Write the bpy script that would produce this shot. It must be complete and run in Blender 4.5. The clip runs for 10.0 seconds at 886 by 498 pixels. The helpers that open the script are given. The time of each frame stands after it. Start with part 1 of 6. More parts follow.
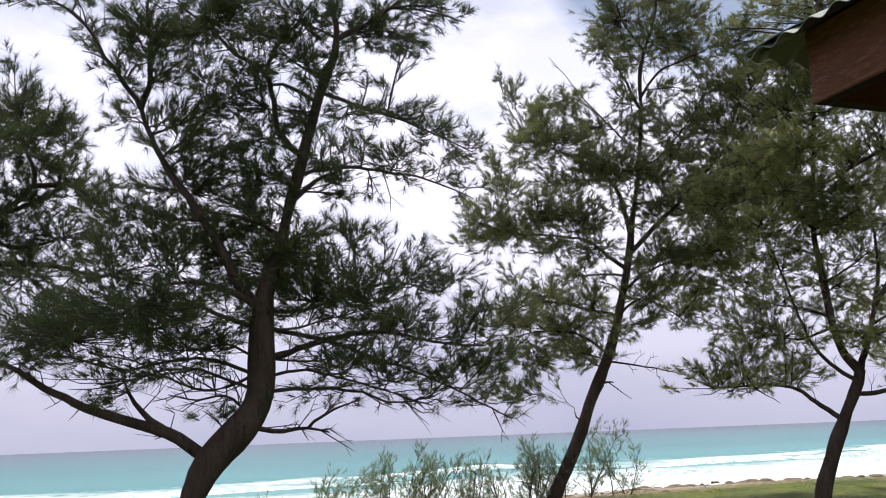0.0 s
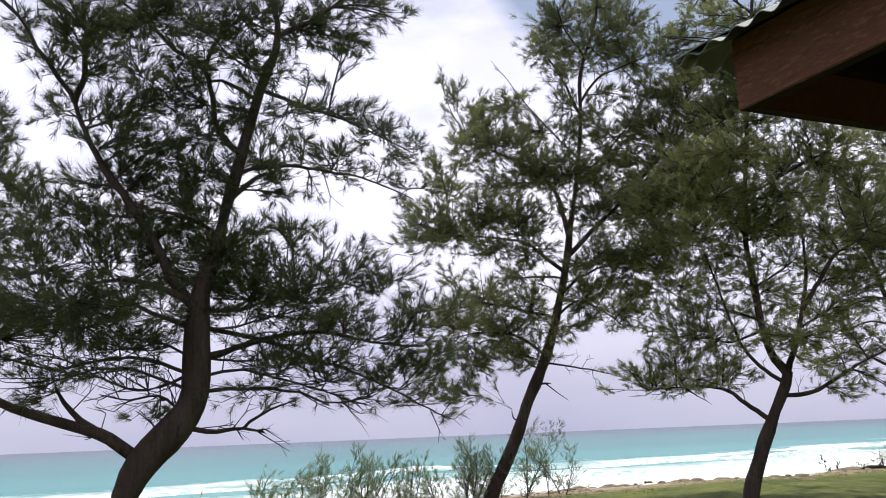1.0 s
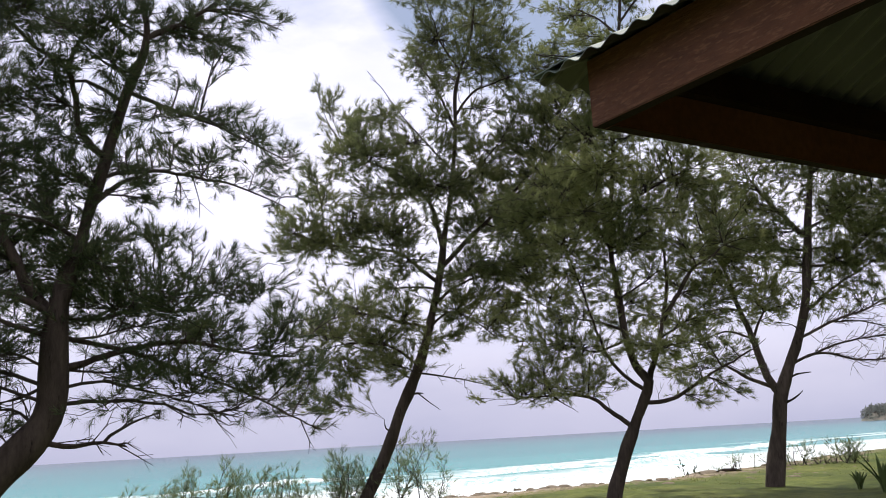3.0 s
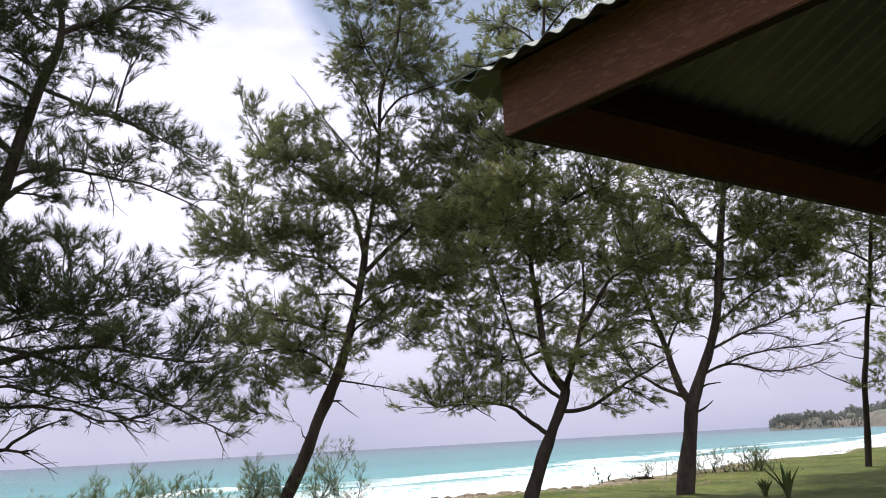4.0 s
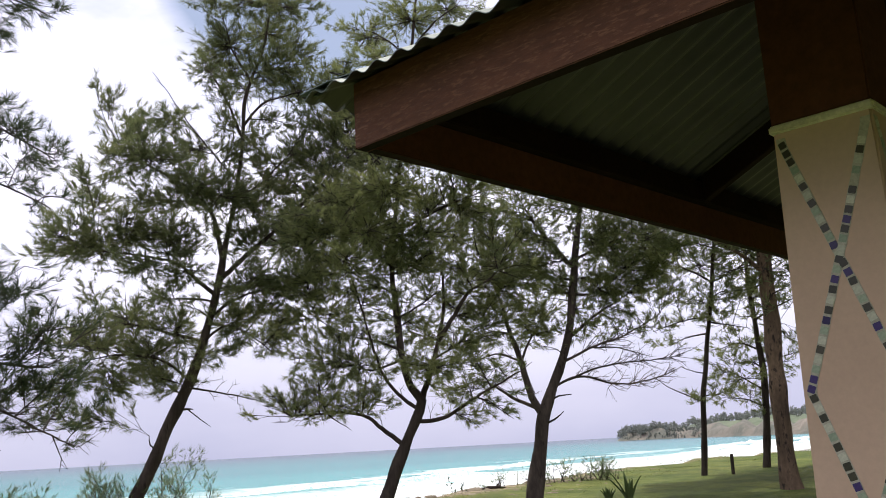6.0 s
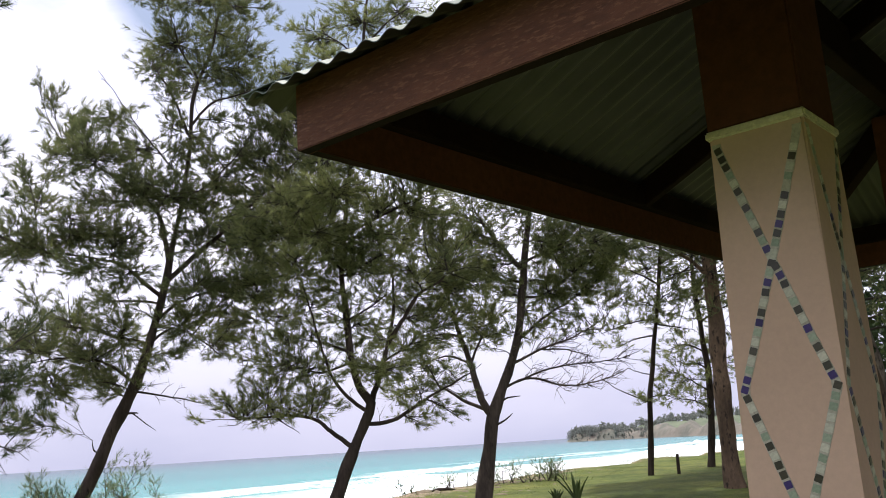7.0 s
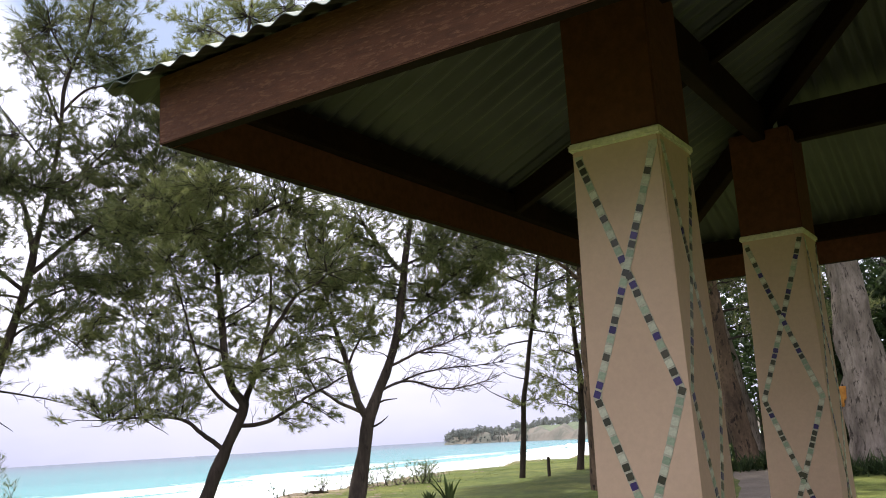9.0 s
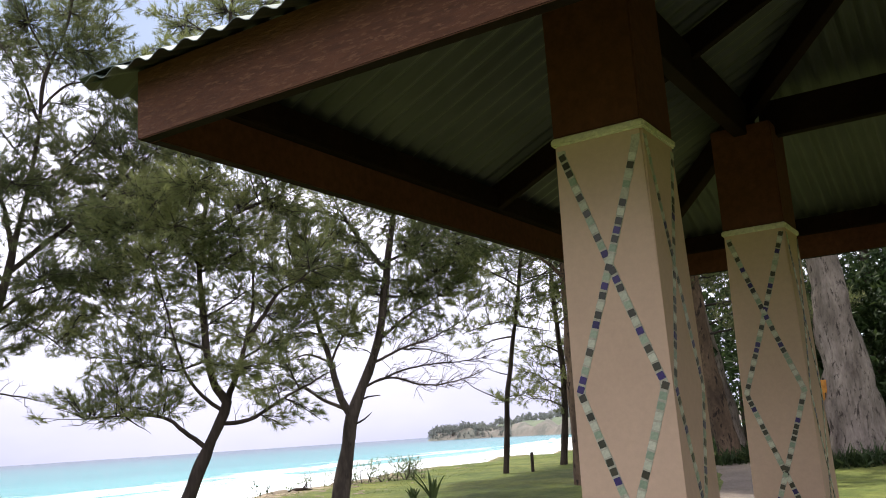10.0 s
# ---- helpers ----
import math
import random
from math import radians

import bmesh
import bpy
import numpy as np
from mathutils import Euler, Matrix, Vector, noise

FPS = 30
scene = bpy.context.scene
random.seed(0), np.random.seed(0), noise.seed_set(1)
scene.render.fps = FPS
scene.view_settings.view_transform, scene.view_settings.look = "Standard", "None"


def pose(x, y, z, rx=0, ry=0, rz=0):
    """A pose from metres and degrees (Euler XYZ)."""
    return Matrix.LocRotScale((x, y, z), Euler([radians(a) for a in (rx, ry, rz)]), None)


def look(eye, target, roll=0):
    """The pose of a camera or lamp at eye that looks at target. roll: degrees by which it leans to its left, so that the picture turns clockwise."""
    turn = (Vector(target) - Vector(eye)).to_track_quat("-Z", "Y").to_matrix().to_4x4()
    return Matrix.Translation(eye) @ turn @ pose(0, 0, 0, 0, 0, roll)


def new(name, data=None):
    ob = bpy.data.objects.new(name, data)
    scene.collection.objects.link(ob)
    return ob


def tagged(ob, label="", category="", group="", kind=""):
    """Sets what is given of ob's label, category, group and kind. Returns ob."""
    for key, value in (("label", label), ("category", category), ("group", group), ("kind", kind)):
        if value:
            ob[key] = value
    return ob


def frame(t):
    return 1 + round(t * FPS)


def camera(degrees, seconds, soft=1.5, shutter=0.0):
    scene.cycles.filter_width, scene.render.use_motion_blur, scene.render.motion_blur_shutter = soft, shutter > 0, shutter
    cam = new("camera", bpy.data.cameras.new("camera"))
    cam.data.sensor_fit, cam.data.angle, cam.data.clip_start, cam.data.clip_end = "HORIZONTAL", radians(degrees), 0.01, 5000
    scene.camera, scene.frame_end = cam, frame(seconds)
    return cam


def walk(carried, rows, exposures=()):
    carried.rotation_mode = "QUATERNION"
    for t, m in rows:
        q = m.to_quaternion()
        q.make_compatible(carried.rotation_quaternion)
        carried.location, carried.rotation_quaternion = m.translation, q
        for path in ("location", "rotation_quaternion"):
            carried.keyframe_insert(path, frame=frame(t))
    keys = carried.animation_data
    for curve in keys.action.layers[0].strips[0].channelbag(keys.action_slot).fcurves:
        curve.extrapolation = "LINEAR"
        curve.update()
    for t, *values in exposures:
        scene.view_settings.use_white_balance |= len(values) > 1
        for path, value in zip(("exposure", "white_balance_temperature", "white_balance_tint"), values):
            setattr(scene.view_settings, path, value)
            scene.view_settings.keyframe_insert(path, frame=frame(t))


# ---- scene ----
# camera: a slow turn to the right on the spot, held at eye height
cam = camera(51.99, 10.0, soft=1.0)
PATH = [
    (0.0, -0.3101, -0.2141, 1.6465, 101.678, 2.227, 69.325),
    (0.5, -0.2974, -0.2076, 1.6379, 101.320, 2.335, 67.363),
    (1.0, -0.2866, -0.2039, 1.6313, 101.626, 2.293, 65.536),
    (1.5, -0.2754, -0.1951, 1.6187, 101.727, 2.500, 63.710),
    (2.0, -0.2690, -0.1903, 1.6107, 101.605, 2.697, 61.861),
    (2.5, -0.2541, -0.1931, 1.6170, 101.771, 2.998, 60.046),
    (4.0, -0.2165, -0.1532, 1.6051, 102.164, 3.145, 52.831),
    (4.5, -0.2097, -0.1453, 1.6172, 102.398, 2.946, 50.704),
    (5.0, -0.1978, -0.1321, 1.6167, 102.614, 3.176, 48.239),
    (6.5, -0.1468, -0.1266, 1.6027, 102.117, 3.098, 42.495),
    (7.0, -0.1337, -0.1164, 1.6039, 102.231, 3.503, 41.033),
    (7.5, -0.1136, -0.1036, 1.6008, 102.425, 3.789, 39.118),
    (8.0, -0.1015, -0.0949, 1.6010, 102.376, 3.877, 37.521),
    (8.5, -0.0901, -0.0882, 1.5999, 102.236, 3.751, 35.666),
    (9.0, -0.0830, -0.0879, 1.5995, 101.939, 3.331, 33.481),
    (9.5, -0.0865, -0.0769, 1.5983, 101.931, 4.213, 32.727),
    (10.0, -0.0917, -0.0718, 1.6000, 101.644, 3.761, 32.475),
]
walk(cam, [(t, pose(x, y, z, rx, ry, rz)) for t, x, y, z, rx, ry, rz in PATH], exposures=[(0.0, -0.04), (4.5, 0.05), (7.0, 0.25), (10.0, 0.57)])

# ---- light: bright broken overcast with a weak high sun over the sea
SUN_ELEV, SUN_AZ = radians(69), radians(62)      # height; degrees left of +y
world = bpy.data.worlds.new("sky")
scene.world = world
world.use_nodes = True
wt = world.node_tree
wt.nodes.clear()


def wnode(kind, **props):
    n = wt.nodes.new(kind)
    for key, value in props.items():
        setattr(n, key, value)
    return n


w_out = wnode("ShaderNodeOutputWorld")
w_bg = wnode("ShaderNodeBackground")
w_sky = wnode("ShaderNodeTexSky", sky_type="NISHITA", sun_disc=False, sun_elevation=SUN_ELEV, sun_rotation=-SUN_AZ)
w_co = wnode("ShaderNodeTexCoord")
w_map = wnode("ShaderNodeMapping")
w_map.inputs["Scale"].default_value = (1.0, 1.0, 2.6)
w_map.inputs["Location"].default_value = (0.35, 0.1, 0.0)
w_noise = wnode("ShaderNodeTexNoise")
w_noise.inputs["Scale"].default_value = 2.2
w_noise.inputs["Detail"].default_value = 7.0
w_noise.inputs["Roughness"].default_value = 0.55
w_cover = wnode("ShaderNodeValToRGB")
w_cover.color_ramp.elements[0].position, w_cover.color_ramp.elements[1].position = 0.26, 0.48
w_cover.color_ramp.elements[0].color = (0.22, 0.22, 0.22, 1)
# a gap of blue in the cloud, high over the shore
w_gap = wnode("ShaderNodeVectorMath", operation="DOT_PRODUCT")
w_gap.inputs[1].default_value = (-math.sin(radians(50)) * math.cos(radians(31)), math.cos(radians(50)) * math.cos(radians(31)), math.sin(radians(31)))
w_gap_amount = wnode("ShaderNodeMapRange")
w_gap_amount.inputs["From Min"].default_value, w_gap_amount.inputs["From Max"].default_value = math.cos(radians(11)), 1.0
w_gap_amount.inputs["To Max"].default_value = 0.62
w_low = wnode("ShaderNodeMapRange")
w_low.inputs["From Min"].default_value, w_low.inputs["From Max"].default_value = 0.3, 0.0
w_low.inputs["To Max"].default_value = 0.5
w_less = wnode("ShaderNodeMath", operation="SUBTRACT")
w_more = wnode("ShaderNodeMath", operation="ADD")
w_sep = wnode("ShaderNodeSeparateXYZ")
w_grad = wnode("ShaderNodeValToRGB")
g = w_grad.color_ramp
g.elements[0].position, g.elements[0].color = 0.0, (6.0, 5.95, 7.8, 1)
g.elements[1].position, g.elements[1].color = 1.0, (5.5, 5.6, 6.2, 1)
for at, tone in ((0.055, (7.0, 6.85, 8.65)), (0.12, (9.4, 9.2, 11.1)), (0.19, (11.6, 11.3, 13.2)), (0.28, (12.4, 12.1, 14.0)), (0.45, (10.9, 10.8, 13.0)), (0.65, (8.1, 8.0, 9.2))):
    g.elements.new(at).color = (*tone, 1)
w_gain = wnode("ShaderNodeMix", data_type="RGBA")
w_soft = wnode("ShaderNodeTexNoise")
w_soft.inputs["Scale"].default_value = 3.4
w_soft.inputs["Detail"].default_value = 5.0
w_mul = wnode("ShaderNodeMix", data_type="RGBA", blend_type="MULTIPLY")
w_mul.inputs["Factor"].default_value = 1.0
w_tone = wnode("ShaderNodeValToRGB")
w_tone.color_ramp.elements[0].position, w_tone.color_ramp.elements[0].color = 0.3, (0.82, 0.84, 0.89, 1)
w_tone.color_ramp.elements[1].position, w_tone.color_ramp.elements[1].color = 0.62, (1, 1, 1, 1)
link = wt.links.new
link(w_co.outputs["Generated"], w_map.inputs["Vector"])
link(w_map.outputs["Vector"], w_noise.inputs["Vector"])
link(w_map.outputs["Vector"], w_soft.inputs["Vector"])
link(w_co.outputs["Generated"], w_gap.inputs[0])
link(w_gap.outputs["Value"], w_gap_amount.inputs["Value"])
link(w_noise.outputs["Fac"], w_less.inputs[0])
link(w_gap_amount.outputs["Result"], w_less.inputs[1])
link(w_less.outputs[0], w_more.inputs[0])
link(w_low.outputs["Result"], w_more.inputs[1])
link(w_more.outputs[0], w_cover.inputs["Fac"])
link(w_co.outputs["Generated"], w_sep.inputs["Vector"])
link(w_sep.outputs["Z"], w_grad.inputs["Fac"])
link(w_sep.outputs["Z"], w_low.inputs["Value"])
link(w_soft.outputs["Fac"], w_tone.inputs["Fac"])
link(w_grad.outputs["Color"], w_mul.inputs["A"])
link(w_tone.outputs["Color"], w_mul.inputs["B"])
link(w_cover.outputs["Color"], w_gain.inputs["Factor"])
link(w_sky.outputs["Color"], w_gain.inputs["A"])
link(w_mul.outputs["Result"], w_gain.inputs["B"])
link(w_gain.outputs["Result"], w_bg.inputs["Color"])
w_bg.inputs["Strength"].default_value = 0.1
link(w_bg.outputs["Background"], w_out.inputs["Surface"])

sun = new("sun", bpy.data.lights.new("sun", "SUN"))
sun.data.energy, sun.data.angle, sun.data.color = 4.2, radians(1.5), (1.0, 0.95, 0.87)
sun_from = Vector((-math.sin(SUN_AZ) * math.cos(SUN_ELEV), math.cos(SUN_AZ) * math.cos(SUN_ELEV), math.sin(SUN_ELEV)))
sun.matrix_world = look(sun_from * 50, (0, 0, 0))

# ---- materials
def material(name, base, rough=0.7, metal=0.0, spec=0.4):
    m = bpy.data.materials.new(name)
    m.use_nodes = True
    b = m.node_tree.nodes["Principled BSDF"]
    b.inputs["Base Color"].default_value = (*base, 1)
    b.inputs["Roughness"].default_value = rough
    b.inputs["Metallic"].default_value = metal
    b.inputs["Specular IOR Level"].default_value = spec
    return m, m.node_tree, b


def noise_tex(nt, scale, detail=4.0, rough=0.55, stretch=None, coords="Object"):
    tc = nt.nodes.new("ShaderNodeTexCoord")
    n = nt.nodes.new("ShaderNodeTexNoise")
    n.inputs["Scale"].default_value = scale
    n.inputs["Detail"].default_value = detail
    n.inputs["Roughness"].default_value = rough
    if stretch:
        mp = nt.nodes.new("ShaderNodeMapping")
        mp.inputs["Scale"].default_value = stretch
        nt.links.new(tc.outputs[coords], mp.inputs["Vector"])
        nt.links.new(mp.outputs["Vector"], n.inputs["Vector"])
    else:
        nt.links.new(tc.outputs[coords], n.inputs["Vector"])
    return n


def ramp(nt, source, stops):
    r = nt.nodes.new("ShaderNodeValToRGB")
    el = r.color_ramp.elements
    while len(el) < len(stops):
        el.new(0.5)
    for item, (p, c) in zip(el, stops):
        item.position, item.color = p, (*c, 1)
    nt.links.new(source, r.inputs["Fac"])
    return r


def mix(nt, fac, a, b, blend="MIX"):
    x = nt.nodes.new("ShaderNodeMix")
    x.data_type, x.blend_type = "RGBA", blend
    for socket, value in (("Factor", fac), ("A", a), ("B", b)):
        if isinstance(value, (int, float)):
            x.inputs[socket].default_value = value
        elif isinstance(value, tuple):
            x.inputs[socket].default_value = (*value, 1)
        else:
            nt.links.new(value, x.inputs[socket])
    return x.outputs["Result"]


def bump(nt, bsdf, height, strength=0.3, distance=0.01):
    b = nt.nodes.new("ShaderNodeBump")
    b.inputs["Strength"].default_value, b.inputs["Distance"].default_value = strength, distance
    nt.links.new(height, b.inputs["Height"])
    nt.links.new(b.outputs["Normal"], bsdf.inputs["Normal"])


def two_scale(name, dark, light, big, small, rough, stretch=None, relief=0.3, depth=0.01, spec=0.4, wear=None, grain=0.8, wear_scale=5.0):
    m, nt, b = material(name, light, rough, spec=spec)
    n1 = noise_tex(nt, big, 5.0, stretch=stretch)
    n2 = noise_tex(nt, small, 6.0, 0.65, stretch=stretch)
    c1 = ramp(nt, n1.outputs["Fac"], [(0.3, dark), (0.7, light)]).outputs["Color"]
    c2 = ramp(nt, n2.outputs["Fac"], [(0.3, (0.62, 0.62, 0.62)), (0.7, (1.15, 1.15, 1.15))]).outputs["Color"]
    col = mix(nt, grain, c1, c2, "MULTIPLY")
    if wear:
        n3 = noise_tex(nt, wear_scale, 8.0, 0.7, stretch=stretch)
        f = ramp(nt, n3.outputs["Fac"], [(wear[1], (0, 0, 0)), (wear[1] + 0.08, (1, 1, 1))]).outputs["Color"]
        col = mix(nt, f, col, wear[0])
    nt.links.new(col, b.inputs["Base Color"])
    bump(nt, b, n2.outputs["Fac"], relief, depth)
    return m


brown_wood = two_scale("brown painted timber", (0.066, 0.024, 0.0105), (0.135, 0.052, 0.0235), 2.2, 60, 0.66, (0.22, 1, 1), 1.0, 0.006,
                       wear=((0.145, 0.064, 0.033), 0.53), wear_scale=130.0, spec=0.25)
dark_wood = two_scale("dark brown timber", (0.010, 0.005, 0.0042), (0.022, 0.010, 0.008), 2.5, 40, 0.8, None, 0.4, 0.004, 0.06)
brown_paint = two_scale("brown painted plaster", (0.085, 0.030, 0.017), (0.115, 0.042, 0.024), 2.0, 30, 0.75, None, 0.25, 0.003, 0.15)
plaster = two_scale("pink beige render", (0.50, 0.35, 0.26), (0.61, 0.43, 0.322), 1.6, 45, 0.85, None, 0.15, 0.0015, grain=0.18)
cream_trim = two_scale("cream cement trim", (0.60, 0.55, 0.42), (0.74, 0.70, 0.56), 5, 60, 0.8, None, 0.3, 0.003)
grout = two_scale("pale grout", (0.40, 0.385, 0.31), (0.54, 0.505, 0.41), 6, 90, 0.9, None, 0.3, 0.002)
concrete = two_scale("grey concrete", (0.10, 0.095, 0.085), (0.17, 0.16, 0.145), 1.2, 25, 0.9, None, 0.4, 0.004)


bark_brown = two_scale("rough brown bark", (0.075, 0.052, 0.036), (0.25, 0.17, 0.11), 2.2, 16, 0.92, (1, 1, 0.4), 1.0, 0.03, 0.2, ((0.03, 0.022, 0.017), 0.53), 0.95, 9.0)
bark_pale = two_scale("pale scaly bark", (0.13, 0.104, 0.085), (0.36, 0.30, 0.25), 3.2, 17, 0.92, (1, 1, 0.28), 1.0, 0.03, 0.2, ((0.05, 0.04, 0.033), 0.545), 1.0, 12.0)
bark = two_scale("grey brown bark", (0.032, 0.024, 0.019), (0.098, 0.075, 0.06), 3.0, 22, 0.92, (1, 1, 0.3), 0.9, 0.02, 0.2, ((0.016, 0.012, 0.010), 0.57), 0.95, 9.0)
bark_mid = two_scale("weathered grey brown bark", (0.048, 0.037, 0.031), (0.145, 0.113, 0.094), 3.0, 22, 0.92, (1, 1, 0.3), 0.9, 0.02, 0.2, ((0.022, 0.017, 0.014), 0.57), 0.95, 9.0)
twig_bark = two_scale("twig bark", (0.03, 0.024, 0.02), (0.07, 0.055, 0.045), 3.0, 20, 0.9, None, 0.5, 0.006)

sheet_top, nt, b = material("green painted iron sheet", (0.30, 0.36, 0.33), 0.6, 0.0)
n = noise_tex(nt, 2.0, 6.0)
nt.links.new(ramp(nt, n.outputs["Fac"], [(0.3, (0.085, 0.115, 0.10)), (0.7, (0.15, 0.185, 0.165))]).outputs["Color"], b.inputs["Base Color"])
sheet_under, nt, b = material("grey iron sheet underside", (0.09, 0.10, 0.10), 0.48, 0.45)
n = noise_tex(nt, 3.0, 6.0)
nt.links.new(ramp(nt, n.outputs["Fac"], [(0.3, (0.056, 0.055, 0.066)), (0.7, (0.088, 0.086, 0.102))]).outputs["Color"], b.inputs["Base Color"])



def tile_material(name, low, high):
    m, nt, b = material(name, low, 0.28)
    oi = nt.nodes.new("ShaderNodeObjectInfo")
    n = noise_tex(nt, 160.0, 3.0)
    c = ramp(nt, oi.outputs["Random"], [(0.0, low), (1.0, high)]).outputs["Color"]
    nt.links.new(mix(nt, 0.5, c, ramp(nt, n.outputs["Fac"], [(0.3, (0.7, 0.7, 0.7)), (0.7, (1.2, 1.2, 1.2))]).outputs["Color"], "MULTIPLY"), b.inputs["Base Color"])
    return m


TILES = {"D": tile_material("dark olive glass tile", (0.035, 0.033, 0.022), (0.07, 0.062, 0.042)),
         "N": tile_material("navy glass tile", (0.022, 0.012, 0.085), (0.05, 0.03, 0.15)),
         "G": tile_material("sage green glass tile", (0.24, 0.31, 0.22), (0.36, 0.42, 0.31)),
         "W": tile_material("off-white glass tile", (0.48, 0.49, 0.39), (0.62, 0.61, 0.50))}
tile_rest, nt, b = material("glass mosaic tiles", (0.1, 0.3, 0.2), 0.25)
ge = nt.nodes.new("ShaderNodeNewGeometry")
r = ramp(nt, ge.outputs["Random Per Island"], [(0.0, (0.06, 0.058, 0.04)), (0.20, (0.045, 0.04, 0.028)), (0.32, (0.035, 0.02, 0.115)),
                                               (0.46, (0.40, 0.42, 0.31)), (0.68, (0.32, 0.385, 0.28)), (0.84, (0.45, 0.455, 0.35))])
r.color_ramp.interpolation = "CONSTANT"
nt.links.new(r.outputs["Color"], b.inputs["Base Color"])


def leaf_material(name, stops, glow=0.35):
    m, nt, b = material(name, stops[0][1], 0.6, spec=0.25)
    ge = nt.nodes.new("ShaderNodeNewGeometry")
    n = noise_tex(nt, 0.9, 3.0)
    c1 = ramp(nt, ge.outputs["Random Per Island"], stops).outputs["Color"]
    c2 = ramp(nt, n.outputs["Fac"], [(0.35, (0.7, 0.75, 0.7)), (0.65, (1.25, 1.2, 1.0))]).outputs["Color"]
    col = mix(nt, 0.8, c1, c2, "MULTIPLY")
    nt.links.new(col, b.inputs["Base Color"])
    tr = nt.nodes.new("ShaderNodeBsdfTranslucent")
    nt.links.new(col, tr.inputs["Color"])
    mx = nt.nodes.new("ShaderNodeMixShader")
    mx.inputs["Fac"].default_value = glow
    nt.links.new(b.outputs["BSDF"], mx.inputs[1])
    nt.links.new(tr.outputs["BSDF"], mx.inputs[2])
    nt.links.new(mx.outputs["Shader"], nt.nodes["Material Output"].inputs["Surface"])
    return m


# needle colour also carries the light: backlit crowns darker, sunlit crowns paler
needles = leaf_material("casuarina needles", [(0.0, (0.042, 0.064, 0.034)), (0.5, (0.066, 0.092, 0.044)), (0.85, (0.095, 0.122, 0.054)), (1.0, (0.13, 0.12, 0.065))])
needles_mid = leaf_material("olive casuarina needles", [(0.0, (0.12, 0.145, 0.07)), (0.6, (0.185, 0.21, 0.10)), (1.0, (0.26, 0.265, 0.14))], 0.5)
needles_sunlit = leaf_material("sunlit casuarina needles", [(0.0, (0.18, 0.215, 0.095)), (0.6, (0.27, 0.30, 0.135)), (1.0, (0.35, 0.355, 0.18))], 0.54)
leaves = leaf_material("broad leaves", [(0.0, (0.022, 0.040, 0.016)), (0.6, (0.038, 0.064, 0.024)), (1.0, (0.065, 0.09, 0.034))])
grass_blades = leaf_material("grass", [(0.0, (0.11, 0.155, 0.04)), (0.5, (0.16, 0.195, 0.055)), (0.85, (0.23, 0.23, 0.085)), (1.0, (0.30, 0.26, 0.13))])

# ---- helpers for building
def mesh_object(name, verts, faces, mat, parent=None, label="", smooth=False):
    me = bpy.data.meshes.new(name)
    me.from_pydata(verts, [], faces)
    for m in (mat if isinstance(mat, (list, tuple)) else [mat]):
        me.materials.append(m)
    if smooth:
        me.polygons.foreach_set("use_smooth", [True] * len(me.polygons))
    me.update()
    ob = new(name, me)
    if parent:
        ob.parent = parent
    if label:
        ob["label"] = label
    return ob


def part(name, bm, mat, parent, label="", smooth=False):
    me = bpy.data.meshes.new(name)
    bm.to_mesh(me)
    bm.free()
    for m in (mat if isinstance(mat, (list, tuple)) else [mat]):
        me.materials.append(m)
    if smooth:
        me.polygons.foreach_set("use_smooth", [True] * len(me.polygons))
    ob = new(name, me)
    ob.parent = parent
    if label:
        ob["label"] = label
    return ob


def box_bm(size, m=Matrix(), bevel=0.0):
    bm = bmesh.new()
    bmesh.ops.create_cube(bm, size=1.0, matrix=m @ Matrix.Diagonal((*size, 1)))
    if bevel:
        bmesh.ops.bevel(bm, geom=bm.edges[:], offset=bevel, segments=2, affect="EDGES")
    return bm


def beam_bm(a, b, wide, tall, bevel=0.004, up=(0, 0, 1)):
    """A timber from a to b, its section wide x tall, a and b on its centre line."""
    a, b = Vector(a), Vector(b)
    d = (b - a).normalized()
    s = Vector(up).cross(d).normalized()
    u = d.cross(s)
    m = Matrix((d, s, u)).transposed().to_4x4()
    m.translation = (a + b) / 2
    return box_bm(((b - a).length, wide, tall), m, bevel)


def thing(name, label, category, at=(0, 0, 0), group="", kind=""):
    ob = new(name)
    ob.location = at
    return tagged(ob, label, category, group, kind)


# ---- the lie of the land: sea level, shoreline, edge of the grassy bank
SEA = -1.4


def smooth01(a, b, x):
    t = min(1.0, max(0.0, (x - a) / (b - a)))
    return t * t * (3 - 2 * t)


def shore_x(y):
    return -39.0 - 0.0010 * min(130.0, max(0.0, y)) ** 2 - 0.1 * max(0.0, min(y, 370.0) - 130.0) + 1.5 * max(0.0, y - 370.0) - 0.0003 * min(0.0, y) ** 2 + 1.5 * math.sin(y * 0.11) + 1.0 * math.sin(y * 0.31 + 1)


def bank_x(y):
    near = -17.5 - 2.6 * math.exp(-((y - 10.5) / 4.0) ** 2) + 0.9 * math.exp(-((y - 17) / 3.0) ** 2) + 3.0 * smooth01(24, 34, y)
    return near + (shore_x(y) + 29.0 - near) * smooth01(38, 90, y)


